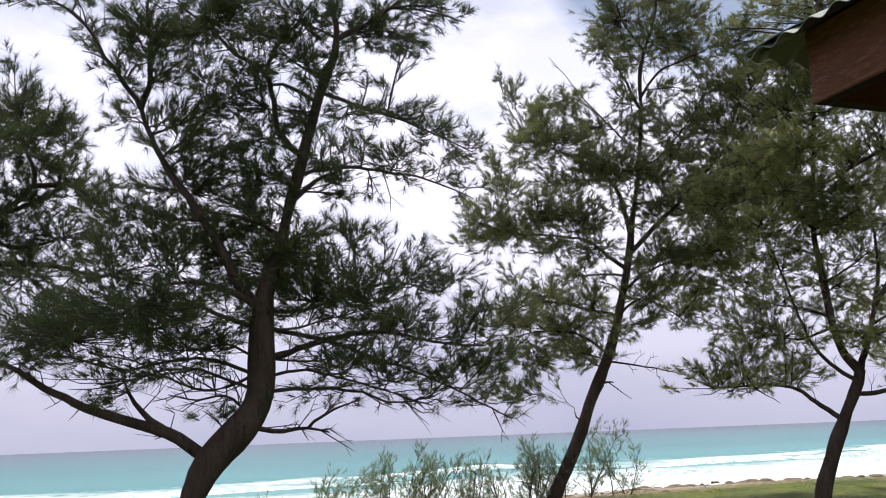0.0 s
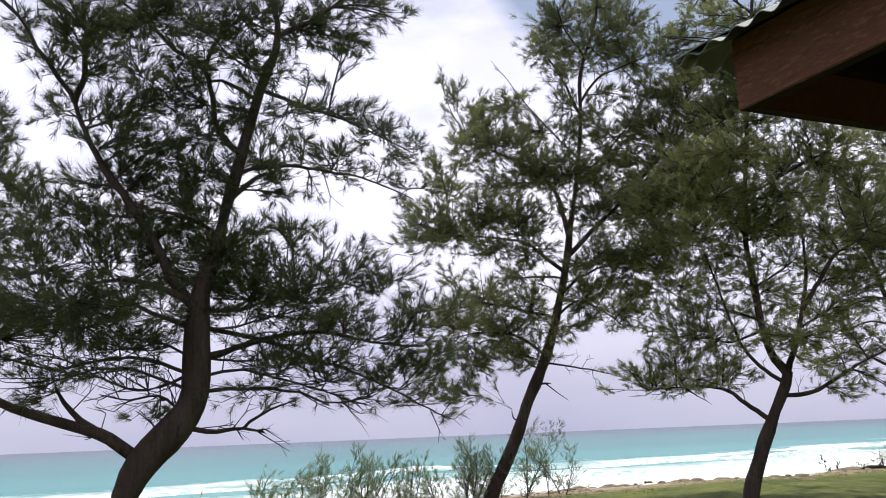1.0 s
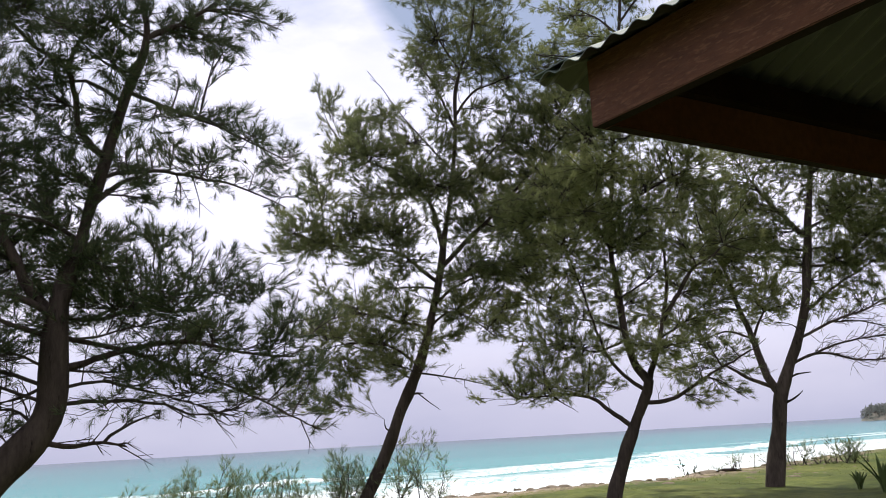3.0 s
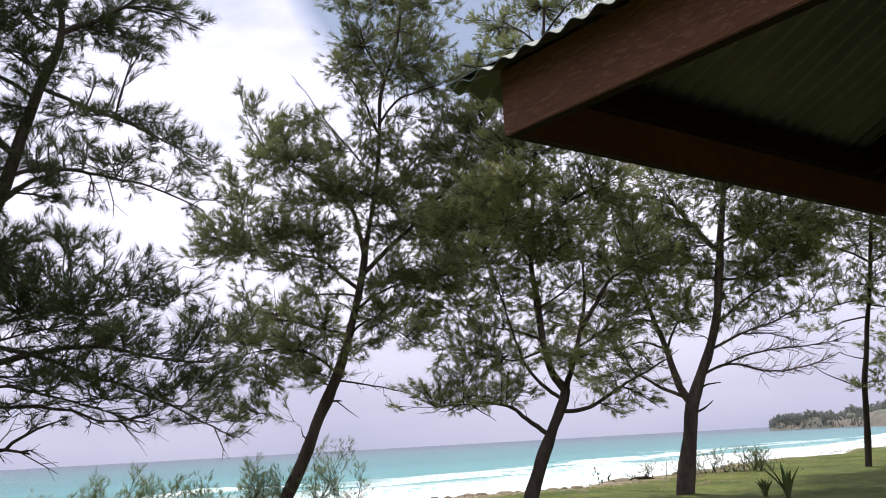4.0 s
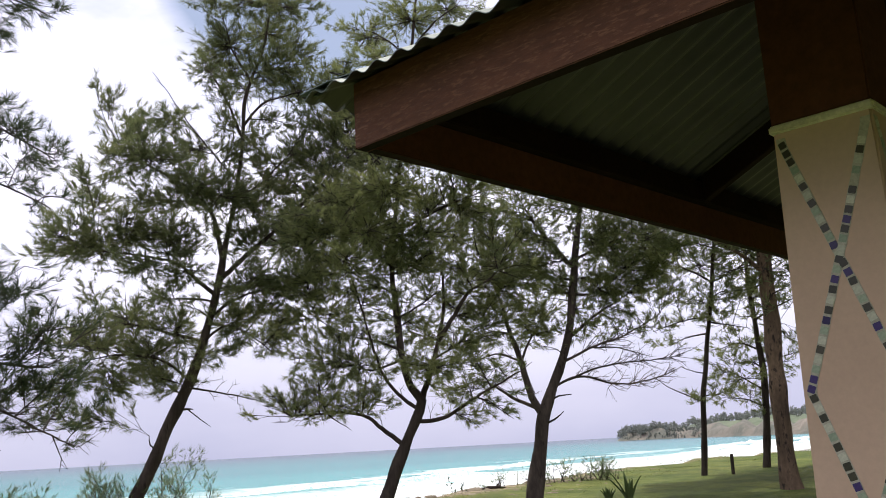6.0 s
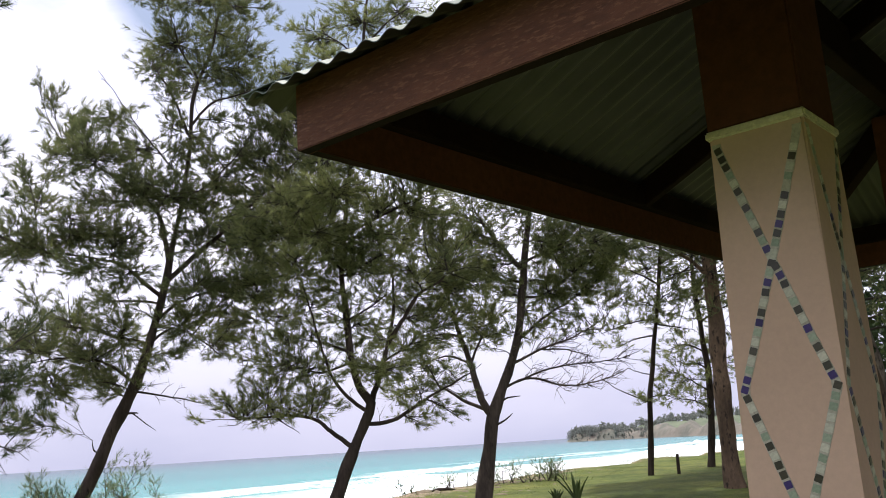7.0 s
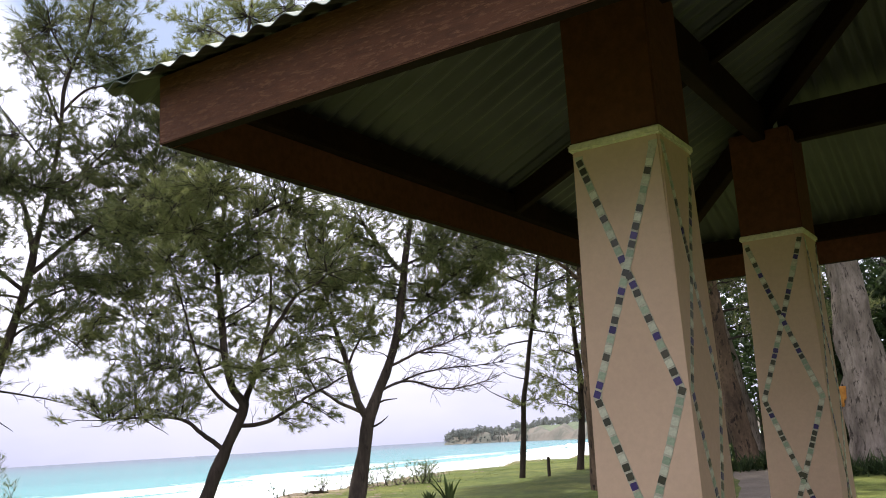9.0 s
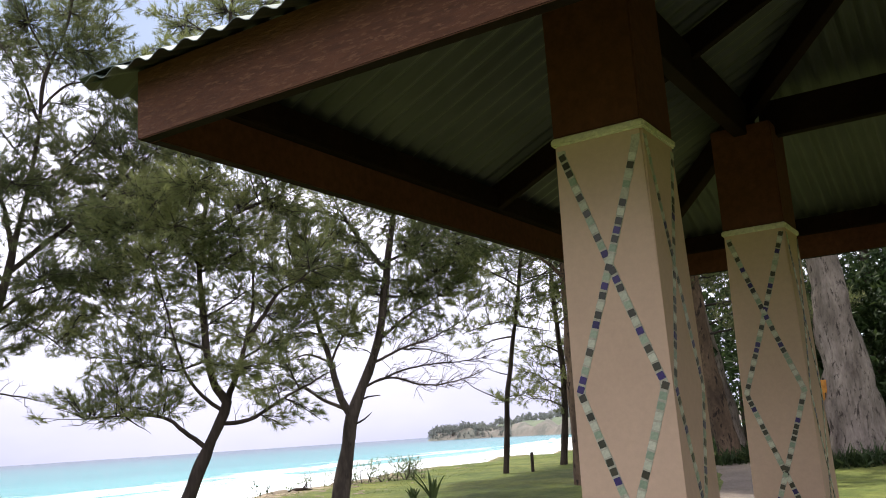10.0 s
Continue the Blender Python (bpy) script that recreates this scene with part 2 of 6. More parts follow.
def ground_z(x, y):
    rise = 0.03 * min(max(y - 3.0, 0.0), 27.0) + 0.006 * max(0.0, min(x, 200.0) + 3)
    far = 26.0 * smooth01(130, 420, x + 0.45 * y) * smooth01(60, 240, y)
    rise += 0.10 * math.exp(-((y - 14.0) / 4.5) ** 2) * smooth01(-11.0, -15.0, x)
    plateau = rise + far + 0.05 * noise.noise(Vector((x * 0.35, y * 0.35, 0))) + 0.02 * noise.noise(Vector((x * 1.4, y * 1.4, 3)))
    e = bank_x(y) + 0.7 * noise.noise(Vector((x * 0.2, y * 0.5, 7)))
    if x > e + 0.8:
        return plateau
    s = shore_x(y)
    run = min(1.0, max(-3.0, (x - s) / (e - s)))
    beach = SEA + run * 1.05 + 0.05 * noise.noise(Vector((x * 0.3, y * 0.3, 5)))
    t = smooth01(e - 1.2, e + 0.8, x)
    return beach + (plateau - beach) * t


def polar_sheet(name, height, mat, rings, spokes, r0, r1, values):
    """One sheet round the eye, finer near it than far off; values(x, y) is kept on its points as 'zone'."""
    verts, faces, zone = [(0.0, 0.0, height(0, 0))], [], [values(0, 0)]
    for i in range(rings):
        r = r0 * (r1 / r0) ** (i / (rings - 1))
        for j in range(spokes):
            a = 2 * math.pi * j / spokes
            x, y = r * math.cos(a), r * math.sin(a)
            verts.append((x, y, height(x, y)))
            zone.append(values(x, y))
    for j in range(spokes):
        faces.append((0, 1 + j, 1 + (j + 1) % spokes))
    for i in range(rings - 1):
        p, q = 1 + i * spokes, 1 + (i + 1) * spokes
        for j in range(spokes):
            k = (j + 1) % spokes
            faces.append((p + j, q + j, q + k, p + k))
    ob = mesh_object(name, verts, faces, mat, smooth=True)
    at = ob.data.attributes.new("zone", "FLOAT", "POINT")
    at.data.foreach_set("value", zone)
    return ob


def zone_node(nt):
    a = nt.nodes.new("ShaderNodeAttribute")
    a.attribute_name = "zone"
    return a.outputs["Fac"]


def math_node(nt, op, a, b=0.0):
    n = nt.nodes.new("ShaderNodeMath")
    n.operation = op
    for i, v in enumerate((a, b)):
        if isinstance(v, (int, float)):
            n.inputs[i].default_value = v
        else:
            nt.links.new(v, n.inputs[i])
    return n.outputs[0]


# ground: grass on the bank, pale sand below it
ground_mat, nt, b = material("grass and sand", (0.12, 0.17, 0.04), 0.9, spec=0.2)
n1 = noise_tex(nt, 0.35, 6.0)
n2 = noise_tex(nt, 6.0, 8.0, 0.7)
grass_c = mix(nt, n1.outputs["Fac"], (0.055, 0.106, 0.020), (0.19, 0.195, 0.06))
n3 = noise_tex(nt, 1.2, 6.0, 0.65)
grass_c = mix(nt, 0.75, grass_c, ramp(nt, n3.outputs["Fac"], [(0.36, (0.46, 0.54, 0.45)), (0.64, (1.32, 1.2, 1.05))]).outputs["Color"], "MULTIPLY")
grass_c = mix(nt, 0.8, grass_c, ramp(nt, n2.outputs["Fac"], [(0.3, (0.5, 0.5, 0.5)), (0.7, (1.3, 1.3, 1.2))]).outputs["Color"], "MULTIPLY")
sand_c = mix(nt, n2.outputs["Fac"], (0.31, 0.30, 0.29), (0.47, 0.46, 0.45))
edge = math_node(nt, "ADD", zone_node(nt), math_node(nt, "MULTIPLY", math_node(nt, "SUBTRACT", n2.outputs["Fac"], 0.5), 1.1))
f = ramp(nt, edge, [(0.62, (0, 0, 0)), (0.78, (1, 1, 1))]).outputs["Color"]
soil_f = ramp(nt, edge, [(0.38, (0, 0, 0)), (0.56, (1, 1, 1))]).outputs["Color"]
sand_c = mix(nt, soil_f, sand_c, mix(nt, n3.outputs["Fac"], (0.42, 0.33, 0.24), (0.22, 0.16, 0.10)))
nt.links.new(mix(nt, f, sand_c, grass_c), b.inputs["Base Color"])
bump(nt, b, n2.outputs["Fac"], 0.8, 0.05)
ground = polar_sheet("ground", ground_z, ground_mat, 140, 380, 0.6, 4500,
                     lambda x, y: 0.5 + max(-0.5, min(0.5, (x - bank_x(y)) * 0.2 - 0.32 * math.exp(-((y - 11.0) / 5.5) ** 2))))
tagged(ground, "grassy sandy bank above a pale beach", "ground", kind="structure")

# sea: turquoise shallows, bluer far out, broken white foam along the shore
sea_mat, nt, b = material("sea water", (0.1, 0.4, 0.4), 0.3, spec=0.06)
off = zone_node(nt)
warp = noise_tex(nt, 0.035, 4.0)
fine = noise_tex(nt, 0.12, 7.0, 0.65, (1.0, 0.32, 1.0))
froth = noise_tex(nt, 0.9, 6.0, 0.7)
d = math_node(nt, "ADD", off, math_node(nt, "MULTIPLY", math_node(nt, "SUBTRACT", warp.outputs["Fac"], 0.5), 34.0))
body = ramp(nt, math_node(nt, "DIVIDE", d, 900.0),
            [(0.0, (0.17, 0.34, 0.33)), (0.04, (0.035, 0.235, 0.235)), (0.10, (0.011, 0.165, 0.175)), (0.25, (0.008, 0.12, 0.135)), (0.6, (0.008, 0.07, 0.10)), (1.0, (0.008, 0.045, 0.08))])
streak = noise_tex(nt, 0.02, 5.0, 0.6, (1.0, 0.25, 1.0))
body_c = mix(nt, 0.6, body.outputs["Color"], ramp(nt, streak.outputs["Fac"], [(0.35, (0.72, 0.8, 0.82)), (0.65, (1.2, 1.15, 1.1))]).outputs["Color"], "MULTIPLY")
band = ramp(nt, math_node(nt, "DIVIDE", d, 100.0), [(0.0, (1, 1, 1)), (0.16, (0.8, 0.8, 0.8)), (0.26, (0.15, 0.15, 0.15)), (0.36, (0.62, 0.62, 0.62)), (0.45, (0.05, 0.05, 0.05)), (0.6, (0, 0, 0))]).outputs["Color"]
foam = math_node(nt, "ADD", math_node(nt, "MULTIPLY", fine.outputs["Fac"], 0.75), math_node(nt, "MULTIPLY", froth.outputs["Fac"], 0.35))
foam_f = ramp(nt, math_node(nt, "ADD", foam, math_node(nt, "MULTIPLY", band, 0.55)), [(0.74, (0, 0, 0)), (0.97, (1, 1, 1))]).outputs["Color"]
foam_c = ramp(nt, froth.outputs["Fac"], [(0.36, (0.50, 0.60, 0.62)), (0.56, (0.80, 0.82, 0.83))]).outputs["Color"]
nt.links.new(mix(nt, foam_f, body_c, foam_c), b.inputs["Base Color"])
nt.links.new(math_node(nt, "ADD", math_node(nt, "MULTIPLY", foam_f, 0.5), 0.25), b.inputs["Roughness"])
rip = noise_tex(nt, 1.2, 6.0, 0.6, (1.0, 0.5, 1.0))
bump(nt, b, rip.outputs["Fac"], 0.55, 0.25)


def sea_z(x, y):
    d = shore_x(y) - x
    swell = 0.0
    if 2 < d < 400:
        swell = 0.10 * math.sin(d * 0.42 + 2.5 * noise.noise(Vector((x * 0.02, y * 0.02, 1)))) * smooth01(2, 30, d)
    return SEA + swell * (1 - smooth01(120, 400, d))


sea = polar_sheet("water", sea_z, sea_mat, 130, 420, 20.0, 4700, lambda x, y: shore_x(y) - x)
tagged(sea, "turquoise sea with white surf along the beach", "sea", kind="structure")

# breaking waves: low curling crests of white water
foam_mat, nt, b = material("white foam", (0.85, 0.87, 0.87), 0.8)
n = noise_tex(nt, 1.6, 7.0, 0.7)
nt.links.new(ramp(nt, n.outputs["Fac"], [(0.40, (0.30, 0.52, 0.52)), (0.56, (0.86, 0.88, 0.88))]).outputs["Color"], b.inputs["Base Color"])
bump(nt, b, n.outputs["Fac"], 1.0, 0.2)


def breaker(off, y0, y1, tall, seed):
    rnd = random.Random(seed)
    count, prof = 70, [(-2.6, 0.0), (-1.2, 0.45), (-0.3, 1.0), (0.5, 0.8), (1.0, 0.25), (2.4, 0.12), (4.0, -0.1)]
    verts, faces = [], []
    for i in range(count):
        s = i / (count - 1)
        y = y0 + (y1 - y0) * s
        k = tall * math.sin(math.pi * s) ** 0.6 * (0.65 + 0.7 * noise.noise(Vector((y * 0.13, seed, 0.5))) + 0.25 * rnd.random())
        cx = shore_x(y) - off + 3.0 * noise.noise(Vector((y * 0.06, seed * 3.1, 0)))
        for px, pz in prof:
            verts.append((cx + px * (0.7 + rnd.random() * 0.5), y, SEA - 0.12 + max(0.0, k) * pz + 0.05 * rnd.random()))
    w = len(prof)
    for i in range(count - 1):
        for j in range(w - 1):
            faces.append((i * w + j, i * w + j + 1, (i + 1) * w + j + 1, (i + 1) * w + j))
    return tagged(mesh_object("breaking_wave", verts, faces, foam_mat, smooth=True), "low white breaking wave rolling towards the beach", "wave", "breakers", "stuff")


breaker(22, 38, 78, 0.75, 1)
breaker(12, 5, 60, 0.4, 2)
breaker(30, 60, 120, 0.7, 3)
breaker(14, 70, 160, 0.5, 4)
breaker(40, 20, 45, 0.35, 5)
breaker(26, -25, 22, 0.4, 6)
breaker(20, 130, 240, 0.6, 7)
breaker(36, 170, 300, 0.7, 8)

# ---- pavilion: square, four rendered pillars, pyramid roof of corrugated iron on brown timbers
CX, CY = -0.117, 3.730            # middle of the roof
HALF = 2.080                      # to the outside of the fascia
POST = 1.003                      # to the pillars' axes
EAVE_LOW, EAVE_TOP = 2.521, 2.738
OVER = 0.115                      # the sheets pass the fascia by this much
SLOPE = 0.48
PITCH, WAVE = 0.0965, 0.0105       # corrugation


def roof_z(inward):
    """Height of the sheets' middle, so far inside the fascia's face."""
    return EAVE_TOP + 0.012 + SLOPE * inward


pavilion = thing("pavilion", "open beach shelter with brown timber eaves and a corrugated iron roof", "shelter", (CX, CY, 0))


def turned(k):
    return Matrix.Rotation(k * math.pi / 2, 4, "Z")


def roof_sheet(k):
    """One of the four triangular slopes; the ribs run up the slope."""
    bm = bmesh.new()
    side, edge = HALF + OVER, HALF + OVER
    steps = int(round(2 * side / PITCH * 8))
    cols = []
    for i in range(steps + 1):
        u = -side + 2 * side * i / steps
        run = edge - abs(u)
        wave = WAVE * math.cos(2 * math.pi * u / PITCH + 0.9)
        rows = []
        for top in (0.0, 0.0025):
            for s in (0.0, run / 2, run):
                rows.append(bm.verts.new((u, -edge + s, roof_z(s - OVER) + wave + top)))
        cols.append(rows)
    for a, c in zip(cols, cols[1:]):
        for j in (0, 1):
            try:
                f = bm.faces.new((a[j], a[j + 1], c[j + 1], c[j]))
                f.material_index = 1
                bm.faces.new((a[3 + j], c[3 + j], c[4 + j], a[4 + j]))
            except ValueError:
                pass
        bm.faces.new((a[0], c[0], c[3], a[3]))
    bmesh.ops.transform(bm, matrix=turned(k), verts=bm.verts)
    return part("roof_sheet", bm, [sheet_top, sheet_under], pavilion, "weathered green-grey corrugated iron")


for k in range(4):
    roof_sheet(k)
    m = turned(k)
    # fascia board, butted at the corners in turn
    a, c = (-HALF, -HALF + 0.0225, (EAVE_LOW + EAVE_TOP) / 2), (HALF - 0.046, -HALF + 0.0225, (EAVE_LOW + EAVE_TOP) / 2)
    board = beam_bm(m @ Vector(a), m @ Vector(c), 0.045, EAVE_TOP - EAVE_LOW, 0.003)
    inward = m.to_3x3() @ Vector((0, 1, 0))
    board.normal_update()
    # shade under the eaves put into colour: inner face plainer brown, bottom darkest
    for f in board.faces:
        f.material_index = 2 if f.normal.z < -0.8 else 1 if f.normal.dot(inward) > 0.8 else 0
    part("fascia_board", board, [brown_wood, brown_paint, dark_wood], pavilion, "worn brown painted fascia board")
    # eaves purlin behind it, on the rafter feet
    z = roof_z(0.09) - 0.085
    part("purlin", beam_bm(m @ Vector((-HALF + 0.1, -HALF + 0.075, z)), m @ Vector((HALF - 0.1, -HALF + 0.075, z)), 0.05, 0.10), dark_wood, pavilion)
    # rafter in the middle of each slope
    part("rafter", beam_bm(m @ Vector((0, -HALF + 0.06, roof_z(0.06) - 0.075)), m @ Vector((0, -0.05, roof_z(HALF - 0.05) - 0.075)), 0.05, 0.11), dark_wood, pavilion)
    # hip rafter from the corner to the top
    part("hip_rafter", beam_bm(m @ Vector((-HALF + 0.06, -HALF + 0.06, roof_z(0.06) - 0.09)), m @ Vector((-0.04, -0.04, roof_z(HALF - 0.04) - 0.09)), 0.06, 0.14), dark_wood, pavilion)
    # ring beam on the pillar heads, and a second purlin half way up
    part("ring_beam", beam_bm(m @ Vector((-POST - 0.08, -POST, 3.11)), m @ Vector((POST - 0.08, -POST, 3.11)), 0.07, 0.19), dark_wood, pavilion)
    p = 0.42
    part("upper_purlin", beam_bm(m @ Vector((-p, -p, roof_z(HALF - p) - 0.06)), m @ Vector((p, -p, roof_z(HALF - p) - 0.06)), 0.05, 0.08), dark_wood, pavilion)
    # folded flat capping over the hip, down to the corner of the eaves
    cap, e, w = bmesh.new(), HALF + OVER + 0.004, 0.14
    for lift in (0.0, 0.003):
        z0, z1 = roof_z(-OVER) + 0.0135 + lift, roof_z(HALF) + 0.0135 + lift
        q = [cap.verts.new(v) for v in ((-e, -e, z0), (-e + w, -e, z0), (-0.002, -w, z1 - SLOPE * w), (0, 0, z1), (-w, -0.002, z1 - SLOPE * w), (-e, -e + w, z0))]
        cap.faces.new((q[0], q[1], q[2], q[3]))
        cap.faces.new((q[0], q[3], q[4], q[5]))
    cap.verts.ensure_lookup_table()
    for i, j in ((0, 1), (5, 0), (1, 2), (4, 5)):
        cap.faces.new((cap.verts[i], cap.verts[j], cap.verts[6 + j], cap.verts[6 + i]))
    bmesh.ops.transform(cap, matrix=m, verts=cap.verts)
    part("hip_cap", cap, sheet_top, pavilion, "flat folded iron hip capping")
for ob in pavilion.children:
    ob.location = (0, 0, 0)


def half_wide(z):
    return 0.150 + 0.0108 * (2.50 - z)


def pillar(sx, sy):
    """A tapered square pillar with a cream collar, a brown head and mosaic zigzags on two faces."""
    ob = thing("pillar", "tapered pink-beige rendered pillar with glass mosaic zigzags and brown head", "pillar", (CX + sx * POST, CY + sy * POST, 0), "pavilion pillars")
    bm = bmesh.new()
    low, high = half_wide(-0.1), half_wide(2.50)
    ring = lambda h, z: [bm.verts.new((x * h, y * h, z)) for x, y in ((-1, -1), (1, -1), (1, 1), (-1, 1))]
    levels = [ring(half_wide(z), z) for z in (-0.1, 0.6, 1.3, 1.9, 2.505)]
    for p, q in zip(levels, levels[1:]):
        for i in range(4):
            bm.faces.new((p[i], p[(i + 1) % 4], q[(i + 1) % 4], q[i]))
    bm.faces.new(levels[-1])
    bm.faces.new(levels[0][::-1])
    upright = [e for e in bm.edges if abs(e.verts[0].co.z - e.verts[1].co.z) > 0.2]
    bmesh.ops.bevel(bm, geom=upright, offset=0.008, segments=2, affect="EDGES")
    part("shaft", bm, plaster, ob)
    part("collar", box_bm((0.319, 0.319, 0.028), Matrix.Translation((0, 0, 2.519)), 0.006), cream_trim, ob, "cream cement collar")
    part("head", box_bm((0.304, 0.304, 0.535), Matrix.Translation((0, 0, 2.8005)), 0.006), brown_paint, ob, "brown painted pillar head")
    return ob


SIDE = 0.0228                     # a mosaic tile
tile_meshes = {}
for letter, mat in TILES.items():
    tile_meshes[letter] = bpy.data.meshes.new("mosaic_tile")
    bm = box_bm((SIDE, 0.005, SIDE), Matrix(), 0.0012)
    bm.to_mesh(tile_meshes[letter])
    bm.free()
    tile_meshes[letter].materials.append(mat)
# the order of dark, navy, green and white tiles down each line
TILE_ORDER = {-1: "DDDGWDWDGWDGNWDNDWGDWNGDWDNDGGWWGWGWDGWN", 1: "DGWDWGDDWDNDGWDGNDWDNGWDWGNNDWDWGDWDDNGWD"}


def mosaic(ob, face, seed):
    """Two crossing zigzag lines of tiles on one face (0: towards -y, 1: towards +x)."""
    rnd = random.Random(seed)
    top, half_period = 2.475, 0.385
    rest = bmesh.new()
    for line in (-1, 1):
        z, order = top - (0.012 if line < 0 else 0.0), (seed - 11) * 7
        while z > 0.15:
            phase = (top - z) / half_period % 4
            reach = half_wide(z) - 0.022
            x = -line * reach * (1 - abs(phase - 2))
            lean = math.atan2(reach, half_period) * line * (1 if phase < 2 else -1)
            m = Matrix.Translation((x, -half_wide(z) - 0.0005, z)) @ Matrix.Rotation(lean + rnd.uniform(-0.08, 0.08), 4, "Y") @ Matrix.Rotation(0.0108, 4, "X")
            m = Matrix.Rotation(face * math.pi / 2, 4, "Z") @ m
            if rnd.random() > 0.03:
                if z > 1.15:
                    tile = new("mosaic_tile", tile_meshes[TILE_ORDER[line][order % len(TILE_ORDER[line])]])
                    tile.parent = ob
                    tile.matrix_local = m
                else:
                    bmesh.ops.create_cube(rest, size=1.0, matrix=m @ Matrix.Diagonal((SIDE, 0.005, SIDE, 1)))
            order += 1
            z -= (SIDE + rnd.uniform(0.0055, 0.0085)) * math.cos(lean)
    part("lower_tiles", rest, tile_rest, ob)["kind"] = "stuff"
    for line in (-1, 1):
        band, last = bmesh.new(), None
        for i in range(0, 121):
            z = top + 0.012 - 2.31 * i / 120
            phase = max(0.0, top - z) / half_period % 4
            reach, w = half_wide(z) - 0.022, 0.0148 + 0.0012 * rnd.uniform(-1, 1)
            x = -line * reach * (1 - abs(phase - 2))
            row = [band.verts.new(Matrix.Rotation(face * math.pi / 2, 3, "Z") @ Vector(v)) for v in ((x - w, -half_wide(z) + 0.002, z), (x - w * 0.93, -half_wide(z) - 0.0012, z), (x + w * 0.93, -half_wide(z) - 0.0012, z), (x + w, -half_wide(z) + 0.002, z))]
            if last:
                for j in range(3):
                    band.faces.new((last[j], last[j + 1], row[j + 1], row[j]))
            last = row
        part("grout_band", band, grout, ob, "pale grout band")


pillars = [pillar(-1, -1), pillar(-1, 1), pillar(1, -1), pillar(1, 1)]
for i, ob in enumerate(pillars[:2]):
    mosaic(ob, 0, 11 + i)
    mosaic(ob, 1, 21 + i)
for i, ob in enumerate(pillars[2:]):
    mosaic(ob, 0, 31 + i)
slab = part("floor", box_bm((2.7, 2.7, 0.22), Matrix.Translation((CX, CY, 0.03)), 0.015), concrete, None)
tagged(slab, "low grey concrete floor slab of the shelter", "floor", kind="structure")

# ---- trees
def needle_mesh(name, at, along, size, mat, parent, rng, per=8, width=0.011, spread=0.55, droop=0.12, label=""):
    """Sprays of thin needles: one spray at each place, fanned about its direction."""
    count = len(at)
    at, along, size = np.repeat(at, per, 0), np.repeat(along, per, 0), np.repeat(size, per)
    k = count * per
    d = along + rng.normal(0, spread, (k, 3))
    d[:, 2] -= droop
    d /= np.linalg.norm(d, axis=1)[:, None]
    start = at + along * (rng.random(k) * size * 0.7)[:, None]
    tip = start + d * (size * rng.uniform(0.6, 1.25, k))[:, None]
    side = np.cross(d, rng.normal(0, 1, (k, 3)))
    side /= np.linalg.norm(side, axis=1)[:, None]
    w = (width * rng.uniform(0.7, 1.3, k))[:, None]
    co = np.empty((k, 3, 3))
    co[:, 0], co[:, 1], co[:, 2] = start - side * w / 2, start + side * w / 2, tip
    me = bpy.data.meshes.new(name)
    me.vertices.add(k * 3)
    me.vertices.foreach_set("co", co.reshape(-1))
    me.loops.add(k * 3)
    me.loops.foreach_set("vertex_index", np.arange(k * 3, dtype=np.int32))
    me.polygons.add(k)
    me.polygons.foreach_set("loop_start", np.arange(0, k * 3, 3, dtype=np.int32))
    me.materials.append(mat)
    me.update(calc_edges=True)
    ob = new(name, me)
    ob.parent = parent
    if label:
        ob["label"] = label
    return ob


def tube(verts, faces, pts, radii, sides):
    """Adds a bent round bar to verts and faces."""
    first, n = len(verts), len(pts)
    ref = Vector((0.31, 0.93, 0.17))
    for i, (p, r) in enumerate(zip(pts, radii)):
        d = (pts[min(i + 1, n - 1)] - pts[max(i - 1, 0)]).normalized()
        a = d.cross(ref).normalized()
        c = d.cross(a)
        for j in range(sides):
            t = 2 * math.pi * j / sides
            verts.append(p + (a * math.cos(t) + c * math.sin(t)) * r)
    for i in range(n - 1):
        for j in range(sides):
            k = (j + 1) % sides
            faces.append((first + i * sides + j, first + i * sides + k, first + (i + 1) * sides + k, first + (i + 1) * sides + j))
    faces.append(tuple(first + (n - 1) * sides + j for j in range(sides)))


def smooth_line(pts, radii, step):
    """Catmull-Rom through the points, with the radii blended."""
    out, rad = [], []
    for i in range(len(pts) - 1):
        p0, p1, p2, p3 = pts[max(i - 1, 0)], pts[i], pts[i + 1], pts[min(i + 2, len(pts) - 1)]
        n = max(2, int((p2 - p1).length / step))
        for j in range(n):
            t = j / n
            out.append(0.5 * ((2 * p1) + (p2 - p0) * t + (2 * p0 - 5 * p1 + 4 * p2 - p3) * t * t + (3 * p1 - p0 - 3 * p2 + p3) * t ** 3))
            rad.append(radii[i] + (radii[i + 1] - radii[i]) * t)
    out.append(pts[-1])
    rad.append(radii[-1])
    return out, rad


